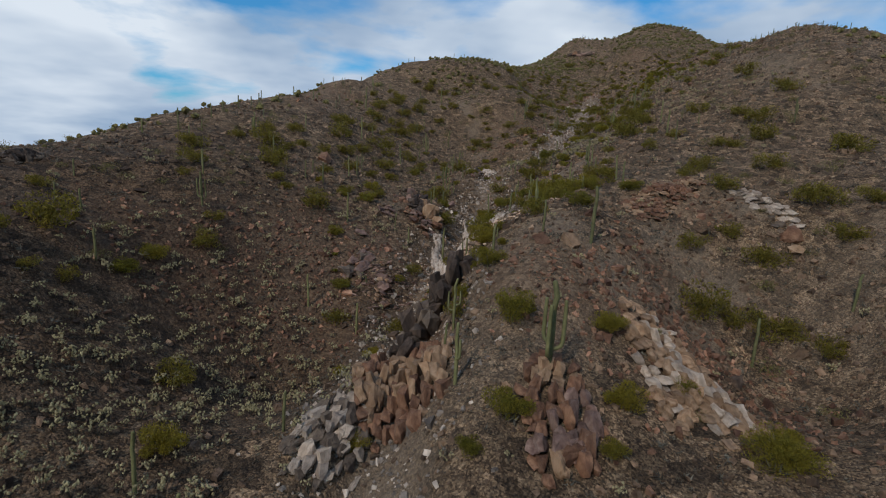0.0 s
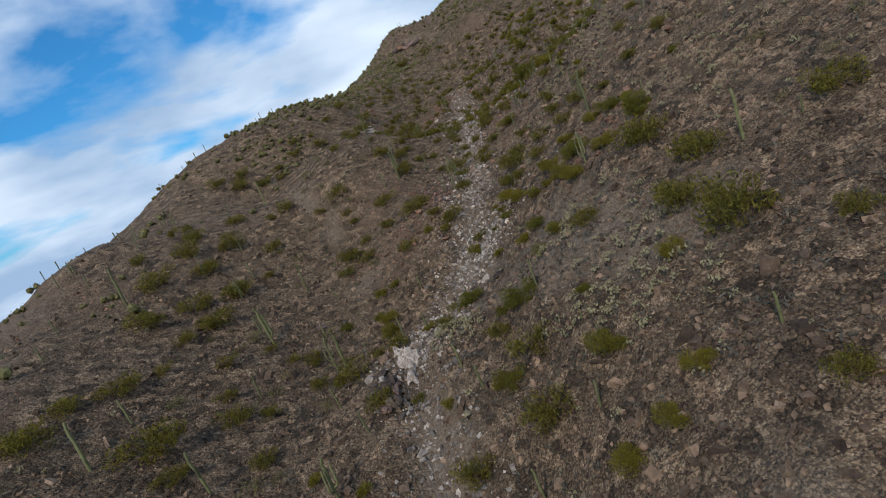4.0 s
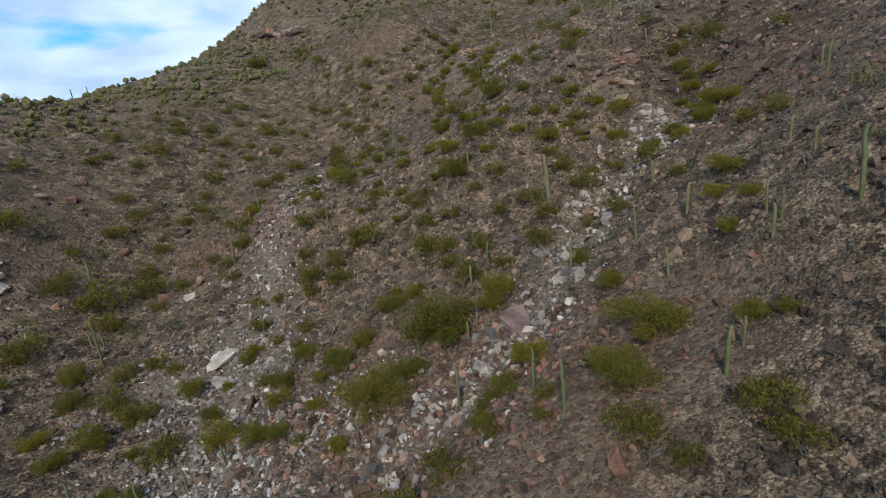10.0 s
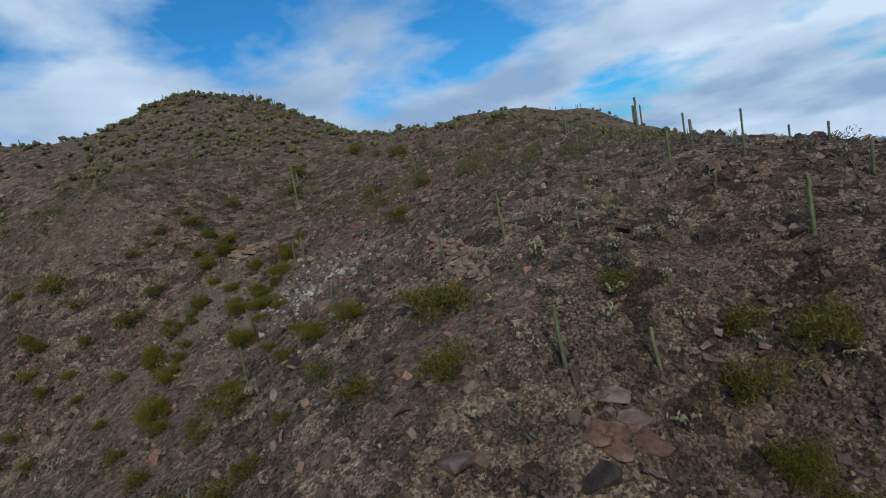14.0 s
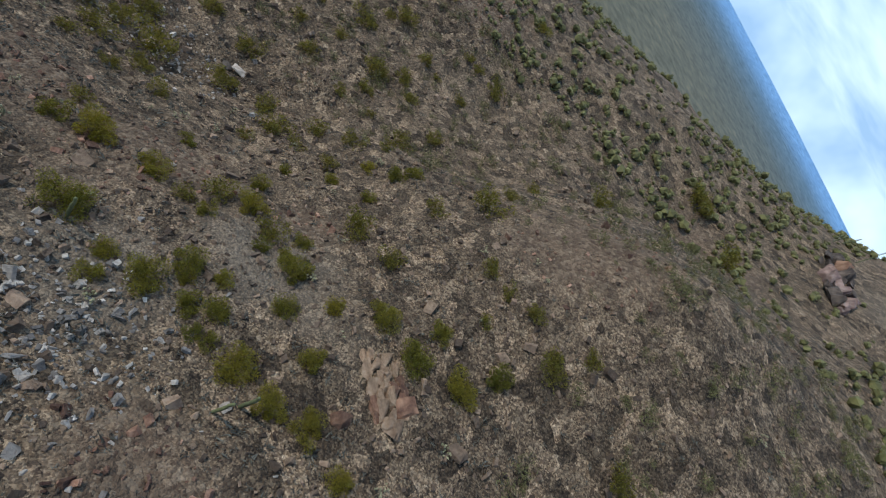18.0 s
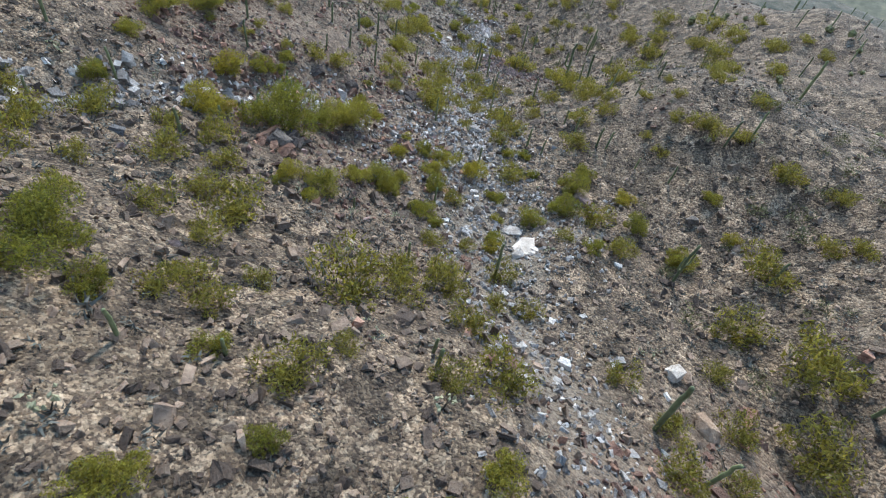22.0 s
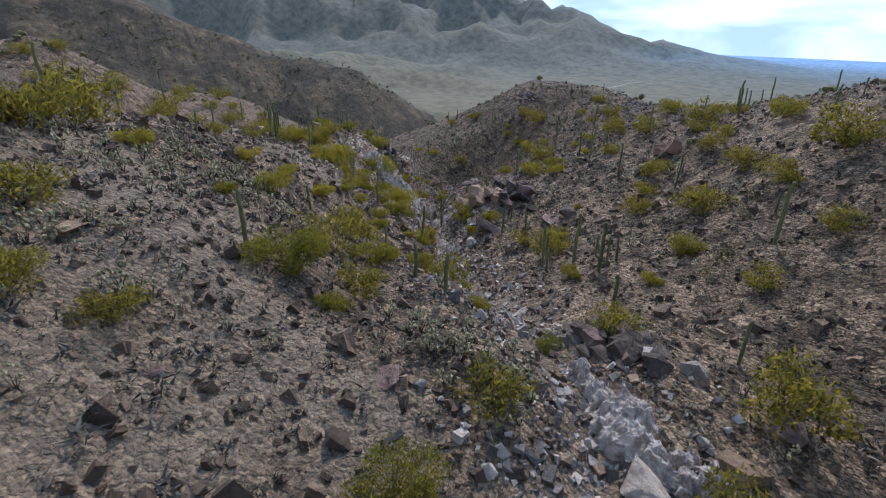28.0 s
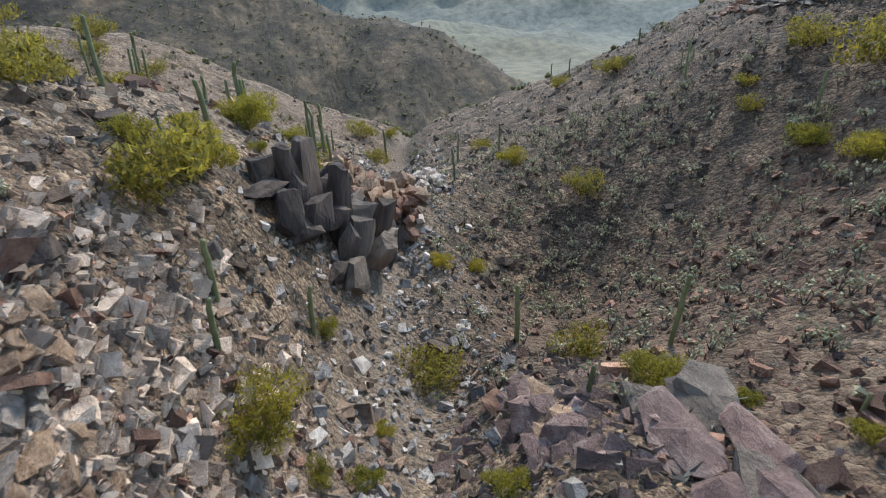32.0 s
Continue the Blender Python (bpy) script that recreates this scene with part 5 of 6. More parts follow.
bush_o = [(164.0, 226.9, 4.4), (173.4, 216.8, 4.1), (142.7, 250.5, 3.8), (182.2, 253.9, 2.7), (136.5, 238.9, 3.0), (179.6, 259.8, 5.2), (92.7, 233.5, 2.3), (94.5, 229.9, 2.4), (132.6, 196.5, 2.8), (103.9, 219.8, 3.2), (194.0, 308.7, 3.2), (133.4, 240.2, 2.3), (174.8, 279.4, 2.6), (134.2, 195.1, 2.8), (134.0, 268.5, 3.1), (144.9, 245.7, 3.9), (139.6, 193.5, 2.1), (5.7, 129.4, 5.7), (-23.0, 52.5, 2.6), (145.5, 182.1, 3.3), (157.6, 235.3, 3.3), (134.7, 263.2, 2.9), (103.5, 205.4, 2.4), (168.0, 266.9, 2.8), (4.8, 98.4, 3.6), (130.6, 288.1, 2.1), (107.6, 215.3, 3.3), (37.5, 158.1, 3.6), (10.5, 98.8, 4.4), (39.8, 91.6, 5.2)]
bush_p = [(98.8, 166.8, 4.6), (143.6, 191.5, 3.9), (56.5, 133.0, 4.0), (113.9, 207.2, 6.0), (87.4, 241.3, 3.8), (120.1, 204.8, 4.7), (155.4, 238.3, 3.4), (119.6, 144.8, 4.2), (170.1, 227.3, 3.9), (123.0, 243.3, 2.7), (131.8, 272.8, 2.5), (172.6, 282.5, 3.4), (142.2, 189.8, 3.1), (161.9, 235.3, 2.7), (171.7, 223.6, 2.1), (127.3, 290.2, 4.1), (116.0, 242.4, 4.5), (152.7, 234.5, 5.8), (85.7, 208.8, 6.0), (93.6, 170.9, 7.4), (193.5, 314.9, 5.4), (52.0, 86.9, 3.1), (172.0, 311.3, 1.9), (172.4, 269.2, 2.7), (143.5, 243.2, 4.0), (165.0, 234.3, 3.4), (77.7, 176.3, 5.8), (128.6, 282.4, 4.1), (172.2, 297.8, 4.1), (170.9, 275.6, 2.7)]
bush_q = [(86.7, 235.1, 2.9), (132.9, 244.9, 3.7), (173.9, 221.7, 3.1), (116.1, 155.3, 3.7), (80.6, 118.4, 6.7), (27.5, 168.9, 3.8), (106.1, 209.7, 3.3), (104.7, 167.4, 4.8), (140.8, 245.9, 4.7), (109.4, 208.5, 4.2), (25.2, 57.7, 4.2), (127.9, 191.9, 2.5), (88.3, 229.1, 2.2), (41.1, 45.8, 6.9), (171.9, 230.3, 3.1), (24.2, 99.5, 5.5), (149.0, 244.5, 6.2), (87.5, 212.4, 4.1), (168.3, 307.4, 2.6), (139.5, 196.9, 4.0), (37.3, 97.0, 4.2), (20.7, 61.9, 5.5), (137.4, 188.4, 2.3), (140.0, 243.9, 2.8), (97.3, 212.7, 3.8), (134.9, 188.2, 3.5), (169.1, 292.6, 5.0), (93.9, 214.0, 4.4), (193.6, 261.9, 2.2), (93.9, 220.2, 3.8)]
bush_r = [(117.4, 210.6, 5.7), (117.9, 247.7, 3.9), (76.5, 181.0, 4.1), (122.6, 149.4, 3.5), (137.0, 248.4, 2.7), (67.6, 180.7, 4.5), (134.5, 249.8, 2.9), (166.7, 311.7, 3.3), (-26.9, 59.0, 6.4), (0.8, 105.7, 3.9), (45.4, 44.6, 5.0), (50.5, 38.4, 4.0), (159.2, 243.5, 2.9), (125.0, 277.7, 3.9), (98.0, 174.9, 5.1), (-9.0, 104.7, 5.5), (167.6, 318.6, 3.2), (29.8, 155.0, 3.3), (157.1, 245.3, 2.9), (43.0, 98.7, 3.6), (55.7, 125.3, 5.8), (153.7, 183.1, 7.1), (48.6, 42.4, 5.5), (166.2, 284.5, 6.7), (10.6, 62.0, 4.4), (25.6, 160.5, 3.2), (166.0, 241.1, 2.2), (190.3, 320.9, 3.0), (89.9, 217.8, 5.2), (121.6, 156.4, 3.2)]
bush_s = [(37.4, 89.1, 4.5), (-19.9, 88.2, 4.8), (2.0, 64.5, 3.7), (178.7, 231.1, 2.9), (124.5, 262.5, 2.9), (85.3, 219.2, 5.7), (165.4, 266.4, 2.9), (108.3, 217.5, 4.4), (87.0, 221.1, 3.2), (150.5, 193.6, 2.1), (163.6, 217.3, 2.8), (163.3, 281.2, 4.6), (153.9, 221.9, 2.8), (62.1, 89.5, 4.0), (109.3, 172.9, 3.8), (19.0, 169.6, 3.4), (162.6, 276.9, 3.8), (116.3, 280.1, 3.2), (162.8, 318.6, 4.0), (-13.0, 22.4, 3.5), (-20.0, 83.5, 2.6), (103.1, 177.9, 3.9), (155.4, 251.2, 3.9), (159.5, 304.5, 3.7), (165.4, 327.9, 3.1), (45.6, 54.4, 4.3), (147.8, 254.9, 3.1), (145.3, 256.0, 4.6), (-14.8, 69.7, 4.4), (88.5, 186.1, 5.6)]
bush_t = [(126.7, 181.2, 3.4), (94.5, 224.2, 4.4), (161.1, 324.9, 2.0), (70.6, 109.9, 8.0), (158.7, 284.5, 4.9), (133.8, 258.6, 2.9), (113.8, 272.4, 5.8), (53.1, 50.3, 5.6), (27.1, 143.6, 3.9), (155.1, 309.6, 3.0), (168.5, 278.3, 4.5), (117.8, 260.6, 5.5), (61.8, 191.1, 5.0), (157.7, 323.4, 3.4), (155.0, 291.8, 4.1), (73.9, 84.1, 3.9), (-6.7, 115.2, 3.6), (152.7, 304.0, 3.2), (51.9, 55.1, 3.7), (76.0, 82.4, 3.9), (56.2, 192.3, 4.2), (158.6, 332.3, 2.6), (70.2, 194.6, 4.7), (177.5, 283.9, 3.0), (93.6, 204.3, 2.6), (-14.4, 75.2, 3.1), (6.5, 118.6, 4.8), (156.5, 330.8, 2.6), (176.6, 318.7, 3.4), (-17.1, 114.8, 4.1)]
bush_u = [(16.8, 150.2, 8.0), (62.0, 47.5, 4.8), (150.8, 290.2, 4.3), (155.4, 261.1, 5.1), (147.8, 307.4, 2.4), (64.7, 197.1, 3.9), (149.7, 320.7, 4.5), (165.1, 188.5, 6.2), (138.0, 265.3, 4.0), (149.1, 318.3, 3.0), (18.1, 144.5, 4.0), (189.0, 337.7, 5.1), (-4.2, 120.6, 3.9), (99.4, 190.6, 5.3), (8.8, 162.3, 5.4), (72.1, 95.2, 3.8), (-11.3, 113.3, 7.4), (128.2, 266.1, 3.8), (146.5, 303.6, 2.9), (77.8, 231.6, 4.3), (84.2, 232.8, 3.4), (0.5, 122.2, 4.1), (93.7, 194.3, 4.5), (117.5, 266.6, 7.7), (118.6, 181.7, 4.4), (144.7, 310.2, 2.5), (109.1, 258.0, 6.8), (-34.8, 20.7, 5.8), (70.3, 100.5, 3.2), (119.0, 230.6, 4.6)]
bush_v = [(74.7, 202.3, 6.1), (56.5, 62.3, 4.9), (142.7, 319.4, 4.7), (143.5, 323.1, 3.8), (28.1, 122.6, 5.6), (111.9, 176.9, 3.5), (144.0, 328.5, 2.9), (41.9, 200.6, 3.4), (124.3, 270.7, 7.0), (65.1, 55.5, 6.9), (-12.1, 124.8, 4.7), (69.1, 51.1, 4.4), (100.5, 262.3, 3.4), (101.5, 260.3, 3.5), (66.3, 205.8, 3.4), (160.9, 297.0, 4.3), (50.9, 118.2, 5.7), (-6.1, 127.6, 5.0), (139.6, 292.7, 3.7), (139.0, 325.2, 3.1), (135.6, 309.4, 6.1), (-32.4, 11.0, 3.7), (-32.3, 68.8, 3.4), (43.7, 123.2, 4.9), (66.1, 208.8, 3.5), (93.6, 265.5, 5.0), (10.8, 135.8, 5.5), (-3.9, -0.7, 5.9), (26.8, -7.4, 3.8), (45.8, 209.3, 5.5)]
bush_w = [(41.7, -5.7, 5.3), (89.4, 91.8, 6.2), (94.4, 257.0, 3.6), (130.6, 304.6, 3.7), (95.7, 251.0, 4.6), (67.6, 213.9, 6.6), (61.3, 213.8, 3.6), (34.7, -9.9, 5.0), (185.5, 300.7, 2.8), (89.5, 96.9, 4.9), (162.4, 334.8, 4.5), (61.4, 73.4, 4.7), (72.4, 116.5, 6.8), (5.2, 138.6, 7.9), (125.6, 308.2, 3.7), (180.2, 305.6, 3.7), (83.1, 269.9, 3.4), (122.8, 285.6, 5.2), (109.5, 162.4, 3.9), (123.1, 306.0, 3.8), (70.6, 69.0, 5.5), (-4.2, -10.8, 6.4), (11.2, 120.9, 4.2), (55.0, 220.2, 5.6), (133.6, 287.3, 3.8), (87.2, 108.4, 5.6), (50.4, 220.2, 3.6), (-22.4, 99.6, 6.0), (76.1, 270.4, 4.4), (41.8, 141.1, 4.6)]
bush_x = [(178.1, 313.5, 3.9), (-11.4, -14.6, 4.5), (125.9, 294.2, 3.8), (112.2, 299.3, 4.1), (43.3, 227.6, 5.6), (107.7, 298.0, 4.1), (82.5, 262.4, 6.2), (86.4, 69.4, 7.6), (143.3, 298.1, 4.4), (110.7, 222.3, 5.0), (54.0, 10.3, 8.0), (73.1, 263.1, 5.0), (106.0, 102.8, 7.3), (104.4, 290.9, 5.3), (83.9, 130.2, 8.0), (25.7, 155.0, 5.0), (81.7, 82.4, 6.5), (65.6, 261.2, 4.2), (31.5, 230.2, 4.1), (32.6, 220.3, 6.6), (37.8, 2.7, 6.9), (70.9, 30.9, 6.4), (178.2, 296.9, 5.1), (64.0, 255.7, 3.9), (186.9, 328.4, 3.4), (76.5, 29.7, 6.2), (28.1, 224.1, 3.8), (129.1, 315.3, 4.4), (29.1, 210.3, 7.2), (92.8, 278.9, 4.9)]
bush_y = [(150.8, 314.1, 5.0), (112.2, 122.6, 6.8), (109.1, 281.7, 8.0), (65.3, 20.9, 8.0), (162.2, 313.6, 5.2), (79.8, 20.2, 5.4), (19.8, 209.8, 4.4), (58.3, 256.0, 6.4), (51.4, 257.9, 7.5), (73.3, 13.5, 5.8), (26.5, 190.7, 7.1), (54.4, 262.5, 6.5), (28.2, 183.9, 8.0), (45.6, 262.8, 6.3), (76.3, 188.9, 8.0), (23.0, 179.6, 4.6), (18.0, 185.3, 7.5), (30.4, 4.6, 8.0), (41.0, 152.3, 6.6), (102.7, 270.9, 8.0), (21.3, 199.4, 8.0), (146.7, 347.5, 4.4), (59.4, 196.2, 7.0), (37.9, 211.9, 7.8), (30.4, 203.4, 6.9), (14.1, 164.8, 5.9), (197.5, 368.3, 7.6), (5.1, 155.0, 7.2), (35.6, -21.8, 7.0), (33.8, 193.9, 8.0)]
bush_z = [(47.2, -14.5, 7.5), (220.7, 269.9, 3.9), (15.3, 1.4, 4.6), (231.5, 273.3, 3.4), (235.8, 287.9, 4.2), (252.0, 294.6, 4.8), (242.9, 317.0, 5.2), (182.5, 375.1, 8.5), (236.6, 311.1, 3.8), (-43.9, 64.1, 4.6), (257.0, 311.4, 5.2)]
BUSH_PLAN = bush_a + bush_b + bush_c + bush_d + bush_e + bush_f + bush_g + bush_h + bush_i + bush_j + bush_k + bush_l + bush_m + bush_n + bush_o + bush_p + bush_q + bush_r + bush_s + bush_t + bush_u + bush_v + bush_w + bush_x + bush_y + bush_z
# the plan of the saguaros: x, y and height in metres
sag_a = [(19.6, 68.0, 2.1), (87.1, 165.1, 2.5), (19.5, 65.6, 2.4), (62.7, 131.3, 3.4), (1.2, 77.0, 1.0), (6.3, 70.4, 1.5), (50.8, 134.2, 3.0), (39.6, 100.5, 3.0), (16.1, 62.6, 2.5), (23.5, 109.2, 2.5), (20.8, 57.3, 1.1), (141.9, 233.0, 1.4), (50.3, 129.2, 3.0), (145.5, 194.5, 3.0), (26.5, 59.5, 3.9), (53.3, 124.8, 1.1), (147.9, 194.7, 2.0), (-1.6, 67.3, 4.3), (19.0, 53.2, 3.0), (43.5, 91.6, 2.2), (113.8, 171.2, 2.7), (59.2, 120.1, 1.0), (132.5, 233.3, 2.2), (141.2, 205.7, 3.2), (169.0, 257.4, 1.2), (122.0, 170.5, 2.2), (155.8, 196.5, 2.4), (62.7, 169.3, 2.9), (38.1, 88.7, 4.7), (57.8, 116.6, 1.4)]
sag_b = [(157.5, 196.7, 2.1), (118.0, 176.3, 2.9), (141.1, 220.6, 1.3), (154.2, 203.1, 2.4), (122.0, 175.1, 2.5), (180.7, 231.6, 2.2), (158.6, 198.1, 2.2), (146.2, 217.8, 1.6), (162.2, 258.9, 2.3), (32.0, 131.9, 5.1), (182.3, 231.2, 3.1), (144.4, 217.0, 1.9), (185.9, 225.7, 2.2), (53.0, 113.4, 2.6), (16.7, 32.5, 7.0), (47.2, 82.6, 3.4), (10.1, 34.5, 4.7), (29.0, 131.4, 2.6), (170.3, 245.9, 1.0), (84.6, 140.9, 4.8), (120.8, 181.5, 3.8), (64.9, 155.8, 3.0), (32.6, 125.8, 2.4), (12.2, 43.5, 4.9), (107.4, 185.6, 3.7), (46.1, 115.7, 3.5), (30.3, 127.2, 5.3), (123.2, 226.0, 2.3), (165.1, 197.5, 1.8), (161.6, 205.7, 2.8)]
sag_c = [(159.3, 209.3, 2.9), (139.4, 212.6, 3.7), (21.6, 88.6, 5.9), (119.9, 226.1, 2.2), (12.9, 90.0, 2.4), (155.9, 214.3, 3.2), (44.4, 68.9, 3.7), (161.4, 247.2, 2.1), (30.6, 123.1, 4.8), (-1.7, 103.2, 2.6), (168.0, 200.3, 2.0), (10.5, 40.0, 3.2), (53.8, 162.2, 3.7), (116.4, 226.2, 2.0), (56.3, 156.0, 3.3), (157.7, 248.9, 1.4), (112.1, 229.3, 2.2), (114.6, 190.9, 3.9), (14.8, 86.4, 2.9), (38.9, 74.3, 3.6), (165.0, 240.0, 2.3), (112.1, 226.6, 2.9), (194.0, 235.9, 3.5), (103.1, 242.5, 2.6), (108.1, 193.7, 3.3), (196.4, 231.5, 2.3), (43.8, 174.8, 2.8), (104.0, 238.1, 1.6), (39.7, 72.6, 2.4), (60.4, 101.3, 2.3)]
sag_d = [(104.6, 233.4, 2.6), (105.0, 232.2, 2.9), (167.4, 212.6, 2.8), (147.9, 253.4, 1.9), (47.0, 162.9, 2.3), (4.4, 88.1, 5.0), (139.4, 201.3, 3.6), (41.8, 81.1, 4.5), (147.2, 252.2, 1.6), (104.6, 228.0, 2.5), (95.9, 243.4, 3.7), (130.1, 203.3, 2.1), (-2.6, 36.5, 3.3), (110.3, 219.7, 2.6), (104.0, 225.4, 2.3), (30.4, 68.1, 2.5), (93.4, 244.8, 3.7), (164.0, 224.1, 6.3), (41.4, 161.9, 6.1), (178.8, 201.5, 3.0), (42.3, 158.7, 7.0), (95.2, 201.6, 4.6), (35.6, 105.2, 5.2), (23.7, 50.7, 3.4), (171.8, 228.0, 2.1), (28.5, 48.7, 6.0), (207.7, 224.4, 3.7), (125.1, 200.6, 2.7), (27.1, 63.6, 2.4), (122.4, 203.3, 3.6)]
sag_e = [(-2.9, 98.8, 3.2), (93.4, 227.9, 2.0), (0.3, 99.3, 3.9), (-26.0, 42.2, 4.5), (48.8, 88.1, 5.5), (183.2, 203.4, 2.2), (92.5, 209.2, 3.9), (78.4, 207.4, 3.8), (133.3, 244.4, 4.1), (125.2, 195.3, 2.8), (43.5, 40.5, 5.1), (103.3, 210.0, 3.5), (40.7, 95.0, 3.8), (-22.7, 58.1, 3.2), (29.6, 159.6, 4.1), (86.0, 214.2, 5.9), (120.2, 194.4, 3.0), (82.5, 115.2, 5.4), (123.8, 191.5, 2.6), (140.6, 240.4, 1.6), (4.4, 61.6, 3.9), (154.8, 180.1, 3.1), (86.3, 226.3, 2.6), (155.4, 179.4, 3.7), (192.4, 266.3, 3.3), (153.3, 223.8, 2.6), (162.3, 218.3, 2.1), (164.1, 216.7, 2.1), (55.3, 40.4, 4.0), (84.7, 110.3, 2.0)]
sag_f = [(91.2, 222.1, 4.2), (120.6, 217.0, 3.5), (149.6, 222.3, 2.8), (5.4, 106.0, 4.1), (-16.3, 77.1, 4.7), (7.5, 113.4, 4.2), (26.8, 111.4, 3.6), (157.7, 192.4, 4.6), (24.9, 114.0, 3.7), (14.8, 157.4, 3.9), (71.0, 93.3, 4.1), (21.1, 141.3, 5.4), (136.7, 266.6, 3.6), (9.3, 123.7, 4.3), (-9.1, 105.5, 4.0), (10.9, 149.3, 6.1), (167.0, 262.7, 5.1), (45.4, 72.4, 3.9), (-17.9, 86.0, 3.9), (109.5, 172.6, 4.1), (-42.4, 16.7, 2.4), (145.8, 279.5, 4.2), (-3.9, 133.2, 3.8), (116.2, 253.2, 5.5), (35.3, 91.9, 3.8), (42.3, 231.0, 4.2), (39.9, 211.0, 3.8), (135.6, 262.6, 5.7), (104.6, 271.9, 7.5), (-14.0, 117.2, 5.2)]
sag_g = [(65.5, 30.2, 7.3), (117.4, 271.4, 5.7), (72.3, 98.2, 5.4), (235.1, 308.9, 7.5), (273.7, 251.9, 7.1), (20.5, 224.3, 3.7), (94.2, 88.0, 5.1), (20.4, 218.0, 3.9), (253.9, 297.4, 4.8), (35.3, 176.9, 7.5), (53.1, 236.4, 7.5), (97.1, 150.0, 7.5), (-7.0, -4.4, 5.8), (54.6, 7.2, 7.5), (27.9, 3.4, 7.5), (15.6, 196.0, 7.5), (82.8, 207.3, 7.5), (34.2, -1.4, 5.2), (86.7, 187.8, 2.7), (78.5, 190.1, 2.5), (206.6, 239.1, 1.4), (156.3, 234.2, 1.1), (207.3, 233.3, 1.1), (37.8, 148.0, 3.1), (95.8, 136.8, 2.1), (209.8, 235.6, 1.1), (149.5, 242.3, 1.0), (210.7, 248.4, 1.6), (203.9, 250.6, 2.1), (145.6, 185.7, 3.1)]
sag_h = [(38.5, 138.7, 3.0), (198.5, 259.8, 2.6), (50.6, 188.0, 2.2), (108.9, 141.6, 2.2), (211.4, 216.6, 2.3), (50.7, 185.2, 1.8), (165.8, 188.1, 2.1), (212.7, 249.6, 1.7), (242.8, 279.2, 3.5), (34.5, 193.1, 4.3), (181.1, 255.6, 2.4), (239.4, 280.6, 3.8), (214.3, 283.3, 3.3), (117.7, 150.4, 2.8), (214.0, 230.5, 1.1), (199.4, 275.3, 2.9), (205.4, 245.1, 1.8), (90.6, 194.6, 3.6), (110.5, 156.6, 2.1), (259.2, 283.9, 4.0), (-27.2, 66.8, 2.5), (220.8, 235.1, 3.0), (108.5, 163.8, 3.4), (-29.7, 66.7, 2.1), (87.0, 240.0, 1.4), (8.8, 17.2, 6.5), (20.4, 8.4, 6.5), (76.0, 190.3, 3.4), (84.3, 187.6, 3.9), (5.3, 12.1, 3.2)]
sag_i = [(161.3, 162.4, 1.7), (-50.5, 59.5, 2.0), (-10.9, 30.8, 4.1), (89.9, 190.1, 6.2), (81.6, 100.3, 2.5), (-43.3, 58.5, 1.7), (-41.6, 56.0, 2.1), (-31.1, 75.1, 2.1), (109.3, 259.0, 3.6), (96.9, 191.9, 2.7), (30.5, 202.7, 3.7), (231.4, 284.0, 2.8), (43.9, 8.6, 6.5), (38.8, 200.8, 3.8), (-23.6, 113.5, 2.4), (46.9, 192.9, 6.0), (214.1, 285.1, 3.0), (-24.2, 105.6, 2.6), (106.2, 283.5, 2.7), (-33.6, 110.5, 2.7), (-28.2, 114.6, 4.1), (-45.4, -4.7, 2.9), (-43.0, -7.3, 3.5), (29.2, 233.9, 4.7), (-7.2, 26.9, 3.6), (-24.0, 125.4, 3.2), (220.9, 241.7, 2.0), (39.4, 283.7, 2.4), (41.4, 285.1, 2.5)]
SAG_PLAN = sag_a + sag_b + sag_c + sag_d + sag_e + sag_f + sag_g + sag_h + sag_i
rng = np.random.default_rng(21)
for i, (bx, by, bw) in enumerate(BUSH_PLAN[:300]):
    bush(i % 5, bx, by, bw, float(rng.uniform(0, 360)))
for i, (sx, sy, sh) in enumerate(SAG_PLAN):
    kind = 0 if sh < 2.0 else 1 if sh < 3.1 else 2 if sh < 4.1 else 3
    if sh > 4.2:
        kind = (3, 4, 3, 5, 6)[i % 5]
    saguaro(kind, sx, sy, sh / SAG_KINDS[kind][0], float(rng.uniform(0, 360)), (float(rng.normal() * 2), float(rng.normal() * 2)))


